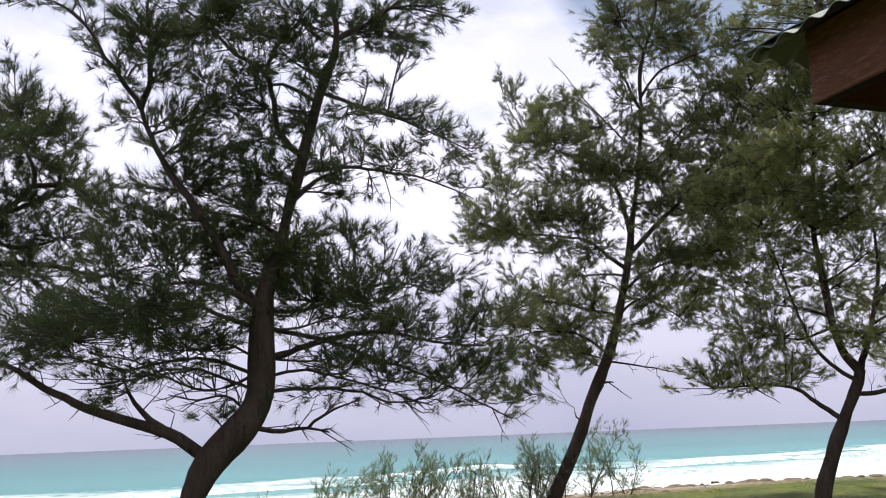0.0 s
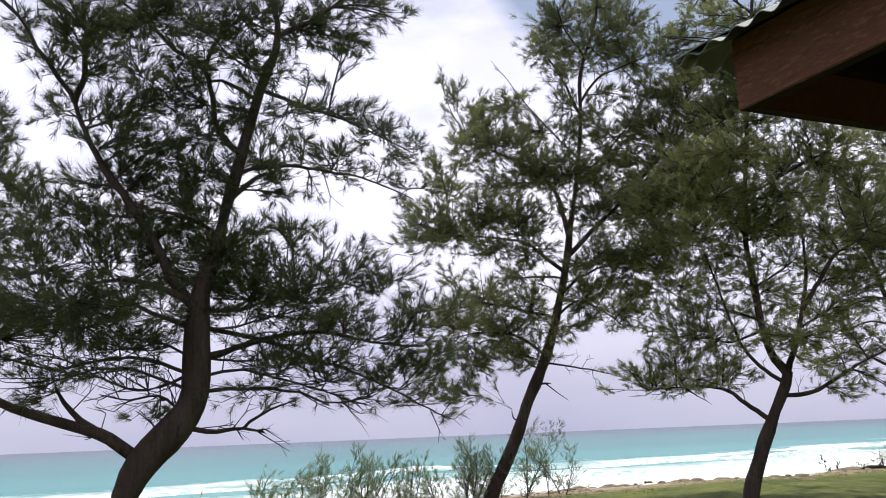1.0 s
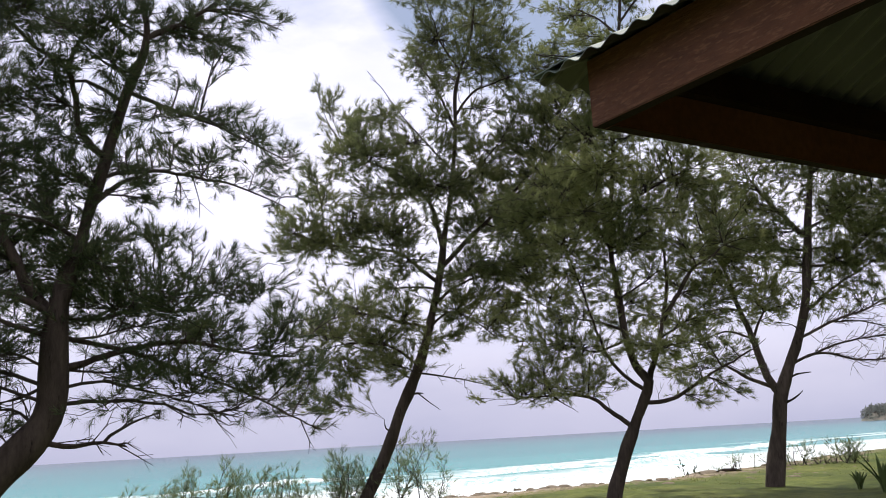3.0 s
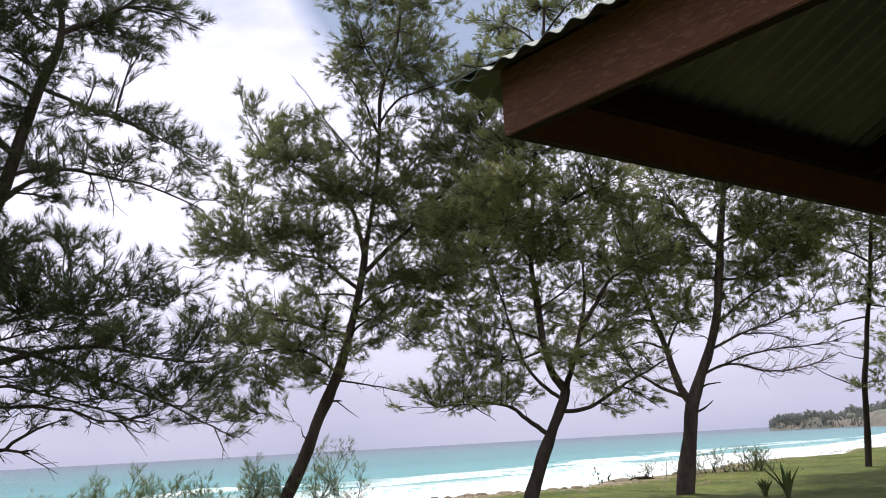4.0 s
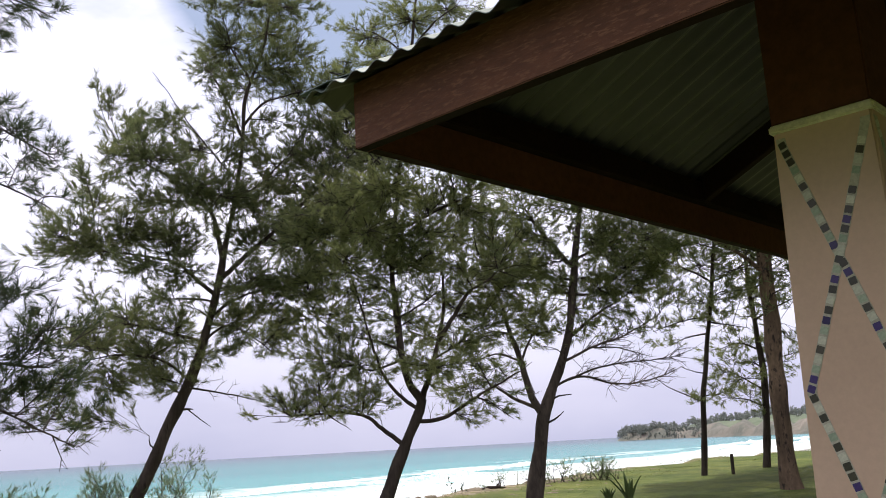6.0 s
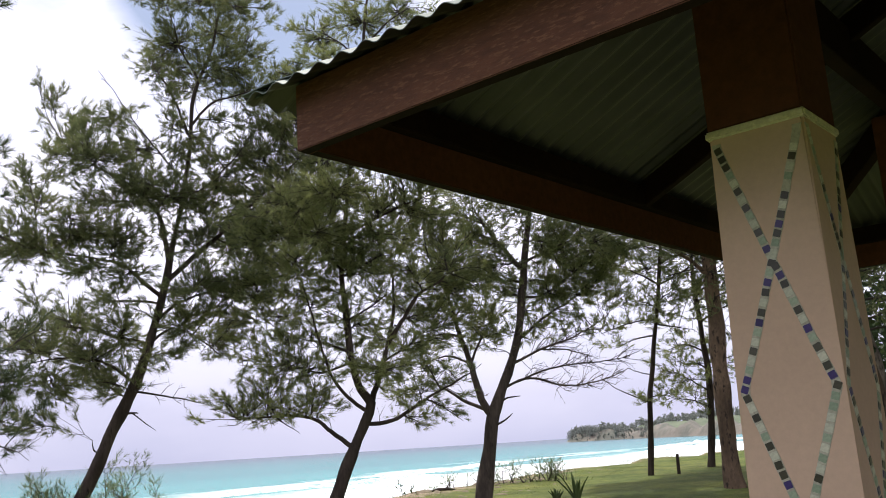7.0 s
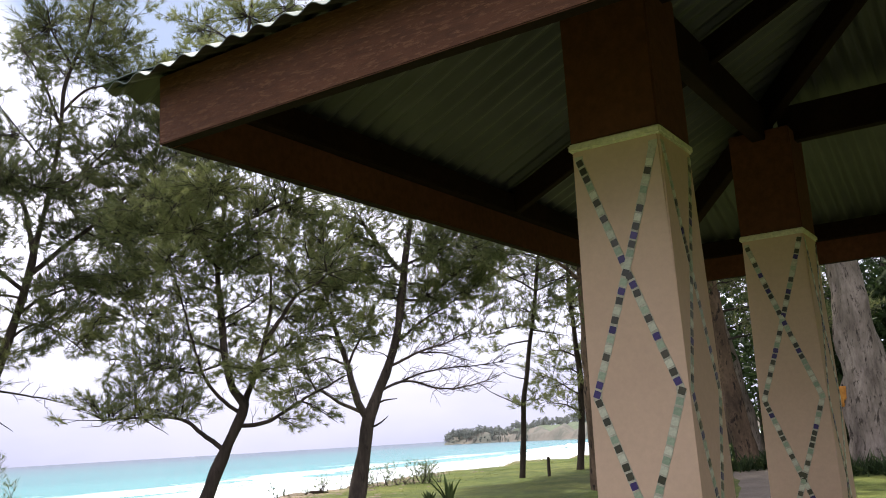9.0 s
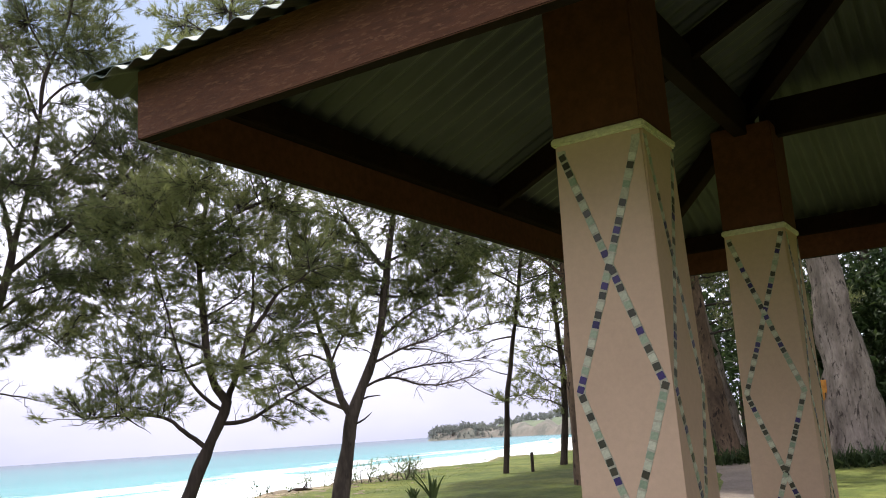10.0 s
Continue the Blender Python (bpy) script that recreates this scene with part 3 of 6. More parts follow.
def grow(limb_pts, limb_rad, rnd, dense, reach, verts, faces, tufts, gap=0.075, start=0.25, flat=0.24, loose=0.05):
    """Side twigs along a limb, mostly level, with upturned tufts of needles along each."""
    length = sum((b - a).length for a, b in zip(limb_pts, limb_pts[1:]))
    count = int(length * 9.0 * dense + rnd.random())
    for q in range(count):
        s = start + (1 - start) * (q + rnd.random()) / max(1, count)
        x = s * (len(limb_pts) - 1)
        i = min(int(x), len(limb_pts) - 2)
        p = limb_pts[i].lerp(limb_pts[i + 1], x - i)
        d = (limb_pts[i + 1] - limb_pts[i]).normalized()
        turn = Vector((rnd.gauss(0, 1), rnd.gauss(0, 1), rnd.gauss(0.04, flat))).normalized()
        d = (d * 0.7 + turn * 0.95).normalized()
        long = reach * rnd.uniform(0.3, 1.0) * (1.2 - 0.5 * s)
        bend = Vector((rnd.uniform(-0.25, 0.25), rnd.uniform(-0.25, 0.25), rnd.uniform(-0.1, 0.35)))
        sway = [Vector((rnd.gauss(0, 0.07), rnd.gauss(0, 0.07), rnd.gauss(0, 0.07))) * long for k in range(3)]
        line = [p, p + d * long * 0.33 + sway[0], p + d * long * 0.67 + bend * long * 0.15 + sway[1], p + d * long + bend * long * 0.45 + sway[2]]
        r = min(0.012, 0.0045 + 0.006 * long)
        tube(verts, faces, line, [r, r * 0.8, r * 0.55, r * 0.3], 3)
        n = max(2, int(long / gap))
        for j in range(n):
            t = 0.2 + 0.8 * (j + rnd.random()) / n
            k = min(2, int(t * 3))
            at = line[k].lerp(line[k + 1], t * 3 - k)
            at = at + Vector((rnd.gauss(0, loose), rnd.gauss(0, loose), rnd.gauss(0.045, loose)))
            a = (d * 0.6 + Vector((rnd.gauss(0, 0.42), rnd.gauss(0, 0.42), rnd.gauss(0.5, 0.35)))).normalized()
            tufts.append((at, a))


def casuarina(label, base, trunk, limbs, seed, size=0.19, reach=0.6, dense=1.0, per=8, width=0.011, mat=None, wood=None, depth=0.75, extra=6, group="shore trees", name="casuarina_tree", fan=0.55, sides=12, sunk=0.25, flute=0.03, gap=0.075, inner=0.28):
    """A casuarina. trunk: rows of (across, height, radius); limbs: rows of (across, height) where it leaves, half way
    and at its end, and how leafy it is. 'Across' is measured square to the line from the camera's stand to the tree;
    limbs also spread along that line."""
    rnd, rng = random.Random(seed), np.random.default_rng(seed)
    bx, by = base
    far = Vector((bx, by, 0)).normalized()
    right = Vector((far.y, -far.x, 0))
    foot = Vector((bx, by, 0))
    ob = thing(name, label, "tree", (bx, by, ground_z(bx, by)), group)
    local = Vector((0, 0, -ground_z(bx, by)))

    def place(u, h, w=0.0):
        return right * u + far * w + Vector((0, 0, h)) + local

    low = trunk[0]
    line = [place(low[0] - (trunk[1][0] - low[0]) * 0.4, ground_z(bx, by) - sunk)] if low[1] > ground_z(bx, by) - sunk + 0.05 else []
    pts = line + [place(u, h) for u, h, r in trunk]
    radii = [trunk[0][2] * 1.25] * len(line) + [r for u, h, r in trunk]
    pts, radii = smooth_line(pts, radii, 0.22)
    pts = [p + Vector((noise.noise(p * 1.3 + Vector((seed, 0, 0))), noise.noise(p * 1.3 + Vector((0, seed, 5))), 0)) * 0.05 for p in pts]
    radii = [r * (1 + 0.18 * noise.noise(p * 2.2 + Vector((9, seed, 1)))) for p, r in zip(pts, radii)]
    verts, faces = [], []
    tube(verts, faces, pts, radii, sides)
    verts = [v + Vector((noise.noise(Vector((v.x * 4, v.y * 4, v.z * 0.9 + seed))), noise.noise(Vector((v.x * 4 + 7, v.y * 4, v.z * 0.9 + seed))), 0)) * flute for v in verts]
    mesh_object("trunk", verts, faces, wood or bark, ob, smooth=True)
    rows = list(limbs)
    top = trunk[-1][1]
    for i in range(extra):
        h = top * rnd.uniform(inner, 0.95)
        u = next((a[0] + (b[0] - a[0]) * (h - a[1]) / (b[1] - a[1]) for a, b in zip(trunk, trunk[1:]) if a[1] <= h <= b[1]), trunk[-1][0])
        out = rnd.choice((-1, 1)) * (0.7 + 1.5 * (1 - h / top))
        du = rnd.uniform(-1.3, 1.3) * (1.25 - h / top)
        rows.append((u, h, u + du * 0.5, h + 0.25, u + du, h + rnd.uniform(0.0, 0.7), 0.8, out))
    sprays = []
    for row in rows:
        u0, h0, u1, h1, u2, h2, leafy = row[:7]
        span = math.hypot(u2 - u0, h2 - h0)
        out = row[7] if len(row) > 7 and row[7] is not None else rnd.uniform(-1, 1) * depth * span * 0.8
        w0 = 0.0
        axis = next((p[0] + (q[0] - p[0]) * (h0 - p[1]) / (q[1] - p[1]) for p, q in zip(trunk, trunk[1:]) if p[1] <= h0 <= q[1] and q[1] > p[1]), None)
        if axis is not None and abs(u0 - axis) < 0.45:
            u0, h0 = axis, h0 - 0.06
        a, m, e = place(u0, h0, w0), place(u1, h1, out * 0.45), place(u2, h2, out)
        r0 = min(0.055, 0.009 + 0.009 * span)
        r0 = row[8] if len(row) > 8 else r0
        lp, lr = smooth_line([a, m, e], [r0, r0 * 0.6, max(0.006, r0 * 0.18)], 0.16)
        lp = [lp[0]] + [p + Vector((rnd.gauss(0, 0.022), rnd.gauss(0, 0.022), rnd.gauss(0, 0.022))) for p in lp[1:]]
        verts, faces = [], []
        tube(verts, faces, lp, lr, 8 if r0 > 0.05 else 6)
        # forks of the limb
        kids = [(lp, lr, leafy)]
        for j in range(3 + int(span * 2.2) if leafy > 0.05 else 0):
            i = rnd.randrange(len(lp) * 2 // 5, len(lp) - 1)
            d = (lp[i + 1] - lp[i]).normalized()
            t = (d + Vector((rnd.gauss(0, 0.6), rnd.gauss(0, 0.6), rnd.gauss(0.03, 0.28)))).normalized()
            long = span * rnd.uniform(0.2, 0.5)
            kp, kr = smooth_line([lp[i], lp[i] + t * long * 0.5 + Vector((0, 0, rnd.uniform(-0.08, 0.08))), lp[i] + t * long + Vector((0, 0, rnd.uniform(-0.1, 0.25)))], [min(0.022, lr[i] * 0.7), min(0.014, lr[i] * 0.45), 0.005], 0.2)
            tube(verts, faces, kp, kr, 5)
            kids.append((kp, kr, leafy))
        for kp, kr, k in (kids if leafy > 0.05 else ()):
            grow(kp, kr, rnd, dense * max(k, 0.5), reach if k > 0.2 else reach * 0.9, verts, faces, sprays if k > 0.2 else [], gap, 0.12)
        mesh_object("limb", verts, faces, (wood or bark) if r0 > 0.05 else twig_bark, ob, smooth=True)
    if sprays:
        needle_mesh("crown", np.array([p for p, d in sprays]), np.array([d for p, d in sprays]), np.full(len(sprays), size), mat or needles, ob, rng, per, width, fan, -0.03)
    return ob


def needle_tree(label, base, trunk, limbs, pads, seed, mat, wood, size=0.17, per=30, width=0.007, fan=0.42, thick=400, group="shore trees", name="casuarina_tree", flute=0.03, fill=1.6):
    """A casuarina with its own limbs and foliage. trunk: rows of (across, height, radius); limbs: (radius at the foot,
    how far it swings away, bare twigs, points of (across, height)); pads, the layers of foliage: (across, height, half
    width, half height, leafiness).
    'Across' is measured square to the line from the camera's stand to the tree."""
    rnd, rng = random.Random(seed), np.random.default_rng(seed)
    bx, by = base
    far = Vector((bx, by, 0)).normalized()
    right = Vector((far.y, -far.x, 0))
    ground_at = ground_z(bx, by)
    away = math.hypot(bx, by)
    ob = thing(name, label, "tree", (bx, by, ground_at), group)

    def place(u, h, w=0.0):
        # scaled about the eye, so depth leaves a point's place in view unchanged
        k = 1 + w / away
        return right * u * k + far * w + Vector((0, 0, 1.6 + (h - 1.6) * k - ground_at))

    # trunk, run down into the ground
    rows = list(trunk)
    if rows[0][1] > ground_at - 0.2:
        (u0, h0, r0), (u1, h1, r1) = rows[:2]
        drop = h0 - (ground_at - 0.25)
        rows.insert(0, (u0 - (u1 - u0) / (h1 - h0) * drop * 0.6, h0 - drop, r0 * 1.2))
    pts, radii = smooth_line([place(u, h) for u, h, r in rows], [r for u, h, r in rows], 0.14)
    radii = [r * (1 + 0.16 * noise.noise(p * 2.2 + Vector((9, seed, 1)))) for p, r in zip(pts, radii)]
    verts, faces = [], []
    tube(verts, faces, pts, radii, 14)
    verts = [v + Vector((noise.noise(Vector((v.x * 5, v.y * 5, v.z * 1.4 + seed))), noise.noise(Vector((v.x * 5 + 7, v.y * 5, v.z * 1.4 + seed))), 0)) * flute for v in verts]
    mesh_object("trunk", verts, faces, wood, ob, smooth=True)
    bones = [(p, r) for p, r in zip(pts, radii) if p.z > 0.6]

    def nearest(p, reach_up=0.0):
        """Where a branch to p would leave the limbs built so far: near by, and rather below than above."""
        return min(bones, key=lambda b: (b[0] - p).length + reach_up * max(0.0, b[0].z - p.z + 0.25 * (b[0] - p).length))

    # limbs that can be told apart
    for r0, swing, twigs, line in limbs:
        a, ra = nearest(place(*line[0]))
        w0 = a.dot(far)
        n = len(line) - 1
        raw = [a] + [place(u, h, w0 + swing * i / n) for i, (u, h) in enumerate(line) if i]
        lp, lr = smooth_line(raw, [r0 * (1.0 - 0.74 * i / n) for i in range(n + 1)], 0.10)
        lp = [lp[0]] + [p + Vector([0.016 * noise.noise(p * 3.0 + Vector((k * 7.0, seed, r0 * 90))) + rnd.gauss(0, 0.004) for k in range(3)]) for p in lp[1:]]
        verts, faces = [], []
        tube(verts, faces, lp, lr, 8 if r0 > 0.04 else 6)
        span = sum((q - p).length for p, q in zip(lp, lp[1:]))
        for q in range(int(span * 16 * twigs + rnd.random())):       # bare twigs, forked once
            i = rnd.randrange(len(lp) // 6, len(lp) - 1)
            d = (lp[i + 1] - lp[i]).normalized()
            d = (d * 0.8 + Vector((rnd.gauss(0, 0.5), rnd.gauss(0, 0.5), rnd.gauss(0.12, 0.4)))).normalized()
            long = rnd.uniform(0.12, 0.6)
            e = lp[i] + d * long + Vector((0, 0, rnd.uniform(-0.05, 0.12) * long))
            m = lp[i].lerp(e, 0.5) + Vector((rnd.gauss(0, 0.14), rnd.gauss(0, 0.14), rnd.gauss(0, 0.14))) * long
            tube(verts, faces, [lp[i], m, e], [0.008, 0.006, 0.0025], 4)
            f = m + (e - lp[i]).cross(Vector((rnd.gauss(0, 1), rnd.gauss(0, 1), rnd.gauss(0, 1)))).normalized() * long * 0.25 + d * long * 0.3
            tube(verts, faces, [m, f], [0.005, 0.0025], 3)
            g2 = m.lerp(e, 0.4)
            tube(verts, faces, [g2, g2 + (d * 0.3 + Vector((rnd.gauss(0, 0.2), rnd.gauss(0, 0.2), rnd.gauss(0.05, 0.2)))) * long], [0.004, 0.002], 3)
        mesh_object("limb", verts, faces, wood if r0 > 0.03 else twig_bark, ob, smooth=True)
        bones += list(zip(lp[1:], lr[1:]))

    # layers of foliage, each on a branch of its own, and thin wisps between them
    sprays = []
    wisps = []
    for u, h, wide, tall, leafy in pads:
        for q in range(int(fill + rnd.random())):
            a = rnd.uniform(0, 2 * math.pi)
            wisps.append((u + 1.25 * wide * math.cos(a), h + 1.35 * tall * math.sin(a), wide * rnd.uniform(0.4, 0.8), tall * rnd.uniform(0.4, 0.8), leafy * 0.42))
    for u, h, wide, tall, leafy in sorted(pads, key=lambda p: p[1]) + wisps:
        a, ra = nearest(place(u, h), 0.8)
        deep = max(wide, tall) * 0.9
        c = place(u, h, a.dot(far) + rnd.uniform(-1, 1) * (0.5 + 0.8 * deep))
        out = (c - a)
        out = (out.normalized() if out.length > 0.15 else Vector((rnd.gauss(0, 1), rnd.gauss(0, 1), 0.4)).normalized())
        end = c + out * wide * 0.45
        m = a.lerp(end, 0.5) + Vector((rnd.gauss(0, 0.04), rnd.gauss(0, 0.04), rnd.uniform(-0.02, 0.09))) * (end - a).length
        r = min(ra * 0.75, 0.007 + 0.010 * (end - a).length)
        bp, br = smooth_line([a, m, end], [r, r * 0.7, 0.005], 0.12)
        verts, faces = [], []
        tube(verts, faces, bp, br, 5)
        count = max(4, int(thick * leafy * math.pi * wide * tall))
        twigs = max(3, count // 4)
        for q in range(twigs):
            v = Vector((rnd.gauss(0, 1), rnd.gauss(0, 1), rnd.gauss(0, 1))).normalized() * (rnd.random() ** 0.45 * 1.1 if rnd.random() < 0.72 else rnd.uniform(1.0, 1.6))
            e = c + right * v.x * wide + far * v.y * deep + Vector((0, 0, v.z * tall))
            near = sorted(range(len(bp) // 4, len(bp)), key=lambda i: (bp[i] - e).length)
            s = bp[max(len(bp) // 4, near[0] - rnd.randrange(0, 4))]
            d = e - s
            long = d.length
            k = s.lerp(e, 0.55) + Vector((rnd.gauss(0, 0.07), rnd.gauss(0, 0.07), rnd.gauss(-0.05, 0.07))) * long
            rr = min(0.0075, 0.004 + 0.007 * long)
            tube(verts, faces, [s, k, e], [rr, rr * 0.7, rr * 0.35], 3)
            for j in range(4):
                t = (1.0, 0.86, 0.7, 0.5)[j] - rnd.uniform(0, 0.12)
                at = s.lerp(k, t / 0.55) if t < 0.55 else k.lerp(e, (t - 0.55) / 0.45)
                at = at + Vector((rnd.gauss(0, 0.03), rnd.gauss(0, 0.03), rnd.gauss(0.01, 0.03)))
                go = d.normalized() * 0.75 + out * 0.25 + Vector((rnd.gauss(0, 0.4), rnd.gauss(0, 0.4), rnd.gauss(0.3, 0.3)))
                sprays.append((at, go.normalized()))
        mesh_object("branch", verts, faces, twig_bark, ob, smooth=True)
    needle_mesh("crown", np.array([p for p, d in sprays]), np.array([d for p, d in sprays]), rng.uniform(0.7, 1.2, len(sprays)) * size, mat, ob, rng, per, width, fan, 0.02)
    return ob


def auto_limbs(rnd, trunk, count, low, spread, leafy=1.0, tilt=0.35):
    """Rows of limbs for a tree whose limbs no one could tell apart."""
    top, rows = trunk[-1][1], []
    for i in range(count):
        h = low + (top - low) * (i + rnd.random()) / count
        u = next((a[0] + (b[0] - a[0]) * (h - a[1]) / (b[1] - a[1]) for a, b in zip(trunk, trunk[1:]) if a[1] <= h <= b[1]), trunk[-1][0])
        f = 1 - 0.7 * (h - low) / max(0.1, top - low)
        a = rnd.uniform(0, 2 * math.pi)
        long = spread * f * rnd.uniform(0.6, 1.1)
        du, dw, dh = long * math.cos(a), long * math.sin(a), long * tilt * rnd.uniform(-0.3, 1.5)
        rows.append((u, h, u + du * 0.5, h + dh * 0.35, u + du, h + dh, leafy, dw))
    return rows

def taper(rows, r0, r1):
    """Gives the trunk's rows their radii."""
    n = len(rows) - 1
    return [(u, h, r0 + (r1 - r0) * (i / n) ** 0.8) for i, (u, h) in enumerate(rows)]


# the bent tree on the seaward lawn, forking low
T1_TRUNK = [(-0.26, 0.96, 0.128), (-0.2, 1.18, 0.142), (-0.05, 1.47, 0.178), (0.17, 1.71, 0.185), (0.39, 1.97, 0.171), (0.5, 2.23, 0.156), (0.52, 2.58, 0.149), (0.51, 2.97, 0.137), (0.54, 3.37, 0.118), (0.69, 3.78, 0.092), (0.79, 4.2, 0.078), (0.91, 4.66, 0.072), (1.01, 5.05, 0.065), (1.15, 5.61, 0.062), (1.28, 6.07, 0.059), (1.41, 6.49, 0.049), (1.45, 6.84, 0.039), (1.37, 7.19, 0.033), (1.31, 7.9, 0.026), (1.4, 8.89, 0.02)]
T1_LIMBS_A = [
    (0.078, 0.3, 0.35, [(-0.11, 1.59), (-0.49, 1.8), (-0.91, 1.93), (-1.38, 2.11), (-1.79, 2.33), (-2.14, 2.56), (-2.54, 2.75)]),
    (0.05, 0.1, 0.1, [(-0.49, 1.8), (-0.69, 1.96), (-0.86, 2.15), (-0.97, 2.31)]),
    (0.071, 0.2, 0.1, [(0.48, 3.13), (0.26, 3.47), (-0.04, 4.05), (-0.44, 4.66), (-0.65, 4.98), (-0.84, 5.43), (-0.91, 5.68)]),
    (0.043, 0.3, 0.2, [(-0.91, 5.68), (-0.8, 5.96), (-0.8, 6.39), (-0.85, 6.9), (-0.81, 7.43)]),
    (0.036, 0.2, 0.2, [(-0.91, 5.68), (-1.13, 5.96), (-1.32, 6.21), (-1.46, 6.48), (-1.69, 6.75), (-2.07, 6.93)]),
    (0.043, -0.3, 0.2, [(0.91, 4.98), (0.7, 5.37), (0.65, 5.76), (0.55, 6.14), (0.21, 6.34), (-0.13, 6.67), (-0.53, 6.97)])]
T1_LIMBS_B = [
    (0.032, -0.5, 0.2, [(0.58, 6.11), (0.69, 6.51), (0.9, 6.77), (1.11, 7.12)]),
    (0.043, 0.3, 0.15, [(0.89, 4.51), (1.17, 4.76), (1.48, 4.93)]),
    (0.028, 0.4, 0.2, [(0.98, 4.93), (1.52, 4.95), (2.09, 4.91), (2.6, 4.84), (3.18, 4.61)]),
    (0.028, 0.3, 0.2, [(1.27, 5.97), (1.75, 5.76), (2.18, 5.65), (2.69, 5.45), (3.21, 5.23)]),
    (0.043, 0.4, 0.2, [(1.43, 6.59), (1.85, 6.9), (2.23, 7.21), (2.54, 7.54)]),
    (0.043, 0.5, 0.6, [(0.65, 2.66), (1.05, 2.76), (1.5, 2.87), (2.03, 2.91), (2.59, 2.78), (3.24, 2.73)]),
    (0.028, 0.2, 0.7, [(0.61, 2.14), (0.88, 2.25), (1.27, 2.25), (1.67, 2.2), (2.08, 2.06), (2.57, 2.13)])]
T1_LIMBS_C = [
    (0.036, -0.2, 0.5, [(0.44, 1.79), (0.75, 1.79), (1.04, 1.81), (1.27, 1.76)]),
    (0.021, -0.3, 0.1, [(1.06, 1.83), (1.22, 1.95), (1.46, 2.06), (1.63, 2.1)]),
    (0.032, 0.4, 0.6, [(0.63, 2.92), (1.15, 2.84), (1.82, 2.61), (2.5, 2.36), (3.49, 1.85)]),
    (0.028, -0.5, 0.2, [(0.76, 4.09), (0.36, 4.27), (0.03, 4.33), (-0.23, 4.36)]),
    (0.05, -0.3, 0.2, [(0.44, 3.16), (0.18, 3.38), (-0.28, 3.5), (-0.71, 3.45)]),
    (0.032, -0.5, 0.3, [(0.4, 2.91), (0.11, 3.09), (-0.27, 3.27), (-0.65, 3.42), (-1.14, 3.56)]),
    (0.025, 0.3, 0.9, [(0.39, 2.45), (-0.08, 2.62), (-0.51, 2.6), (-0.96, 2.51), (-1.4, 2.61), (-1.93, 2.76)])]
T1_LIMBS_D = [
    (0.021, -0.2, 0.9, [(0.42, 2.26), (0.05, 2.41), (-0.32, 2.52), (-0.81, 2.43), (-1.16, 2.3)]),
    (0.021, 0.5, 0.8, [(0.34, 2.07), (0.11, 2.2), (-0.19, 2.16), (-0.5, 2.22)]),
    (0.025, 0.6, 0.3, [(0.61, 3.21), (1.02, 3.18), (1.56, 3.38), (2.12, 3.52), (2.69, 3.38)]),
    (0.028, 0.5, 0.2, [(1.18, 5.76), (0.76, 5.99), (0.35, 5.89), (-0.12, 5.64)]),
    (0.025, -0.4, 0.2, [(1.36, 6.37), (1.18, 6.17), (0.9, 6.3), (0.55, 6.65)]),
    (0.021, 0.4, 0.8, [(0.37, 2.38), (-0.01, 2.27), (-0.44, 2.37), (-0.87, 2.6), (-1.35, 2.69)]),
    (0.018, -0.4, 0.8, [(0.43, 2.58), (0.11, 2.78), (-0.2, 2.73), (-0.64, 2.85)])]
T1_LIMBS_E = [
    (0.021, 0.3, 0.7, [(0.65, 2.45), (1.01, 2.47), (1.41, 2.38), (1.95, 2.22), (2.42, 2.01)]),
    (0.018, -0.4, 0.7, [(0.66, 2.84), (0.95, 2.97), (1.42, 3.1), (1.83, 3.24)]),
    (0.018, 0.4, 0.7, [(0.65, 2.58), (1.08, 2.57), (1.48, 2.66)])]
T1_LIMBS = T1_LIMBS_A + T1_LIMBS_B + T1_LIMBS_C + T1_LIMBS_D + T1_LIMBS_E
T1_PADS_A = [
    (-1.53, 3.02, 0.99, 0.34, 1.2), (-0.82, 3.12, 0.78, 0.37, 1.1), (-1.96, 2.85, 0.57, 0.21, 0.9), (-0.33, 2.82, 0.53, 0.24, 0.8), (-1.14, 3.61, 0.71, 0.24, 0.6), (-0.54, 3.92, 0.6, 0.3, 0.8),
    (0.07, 3.79, 0.5, 0.33, 1.0), (-0.86, 4.25, 0.46, 0.26, 0.7), (0.56, 3.56, 0.53, 0.33, 1.2), (1.12, 3.37, 0.6, 0.3, 1.1), (0.89, 3.8, 0.43, 0.26, 0.8), (1.77, 3.38, 0.53, 0.26, 0.9),
    (2.37, 3.52, 0.43, 0.2, 0.8), (1.55, 2.62, 0.43, 0.18, 0.61), (2.09, 2.45, 0.64, 0.2, 0.76), (2.83, 2.44, 0.43, 0.17, 0.68), (2.32, 3.09, 0.57, 0.21, 0.68), (3.15, 3.1, 0.43, 0.26, 0.68)]
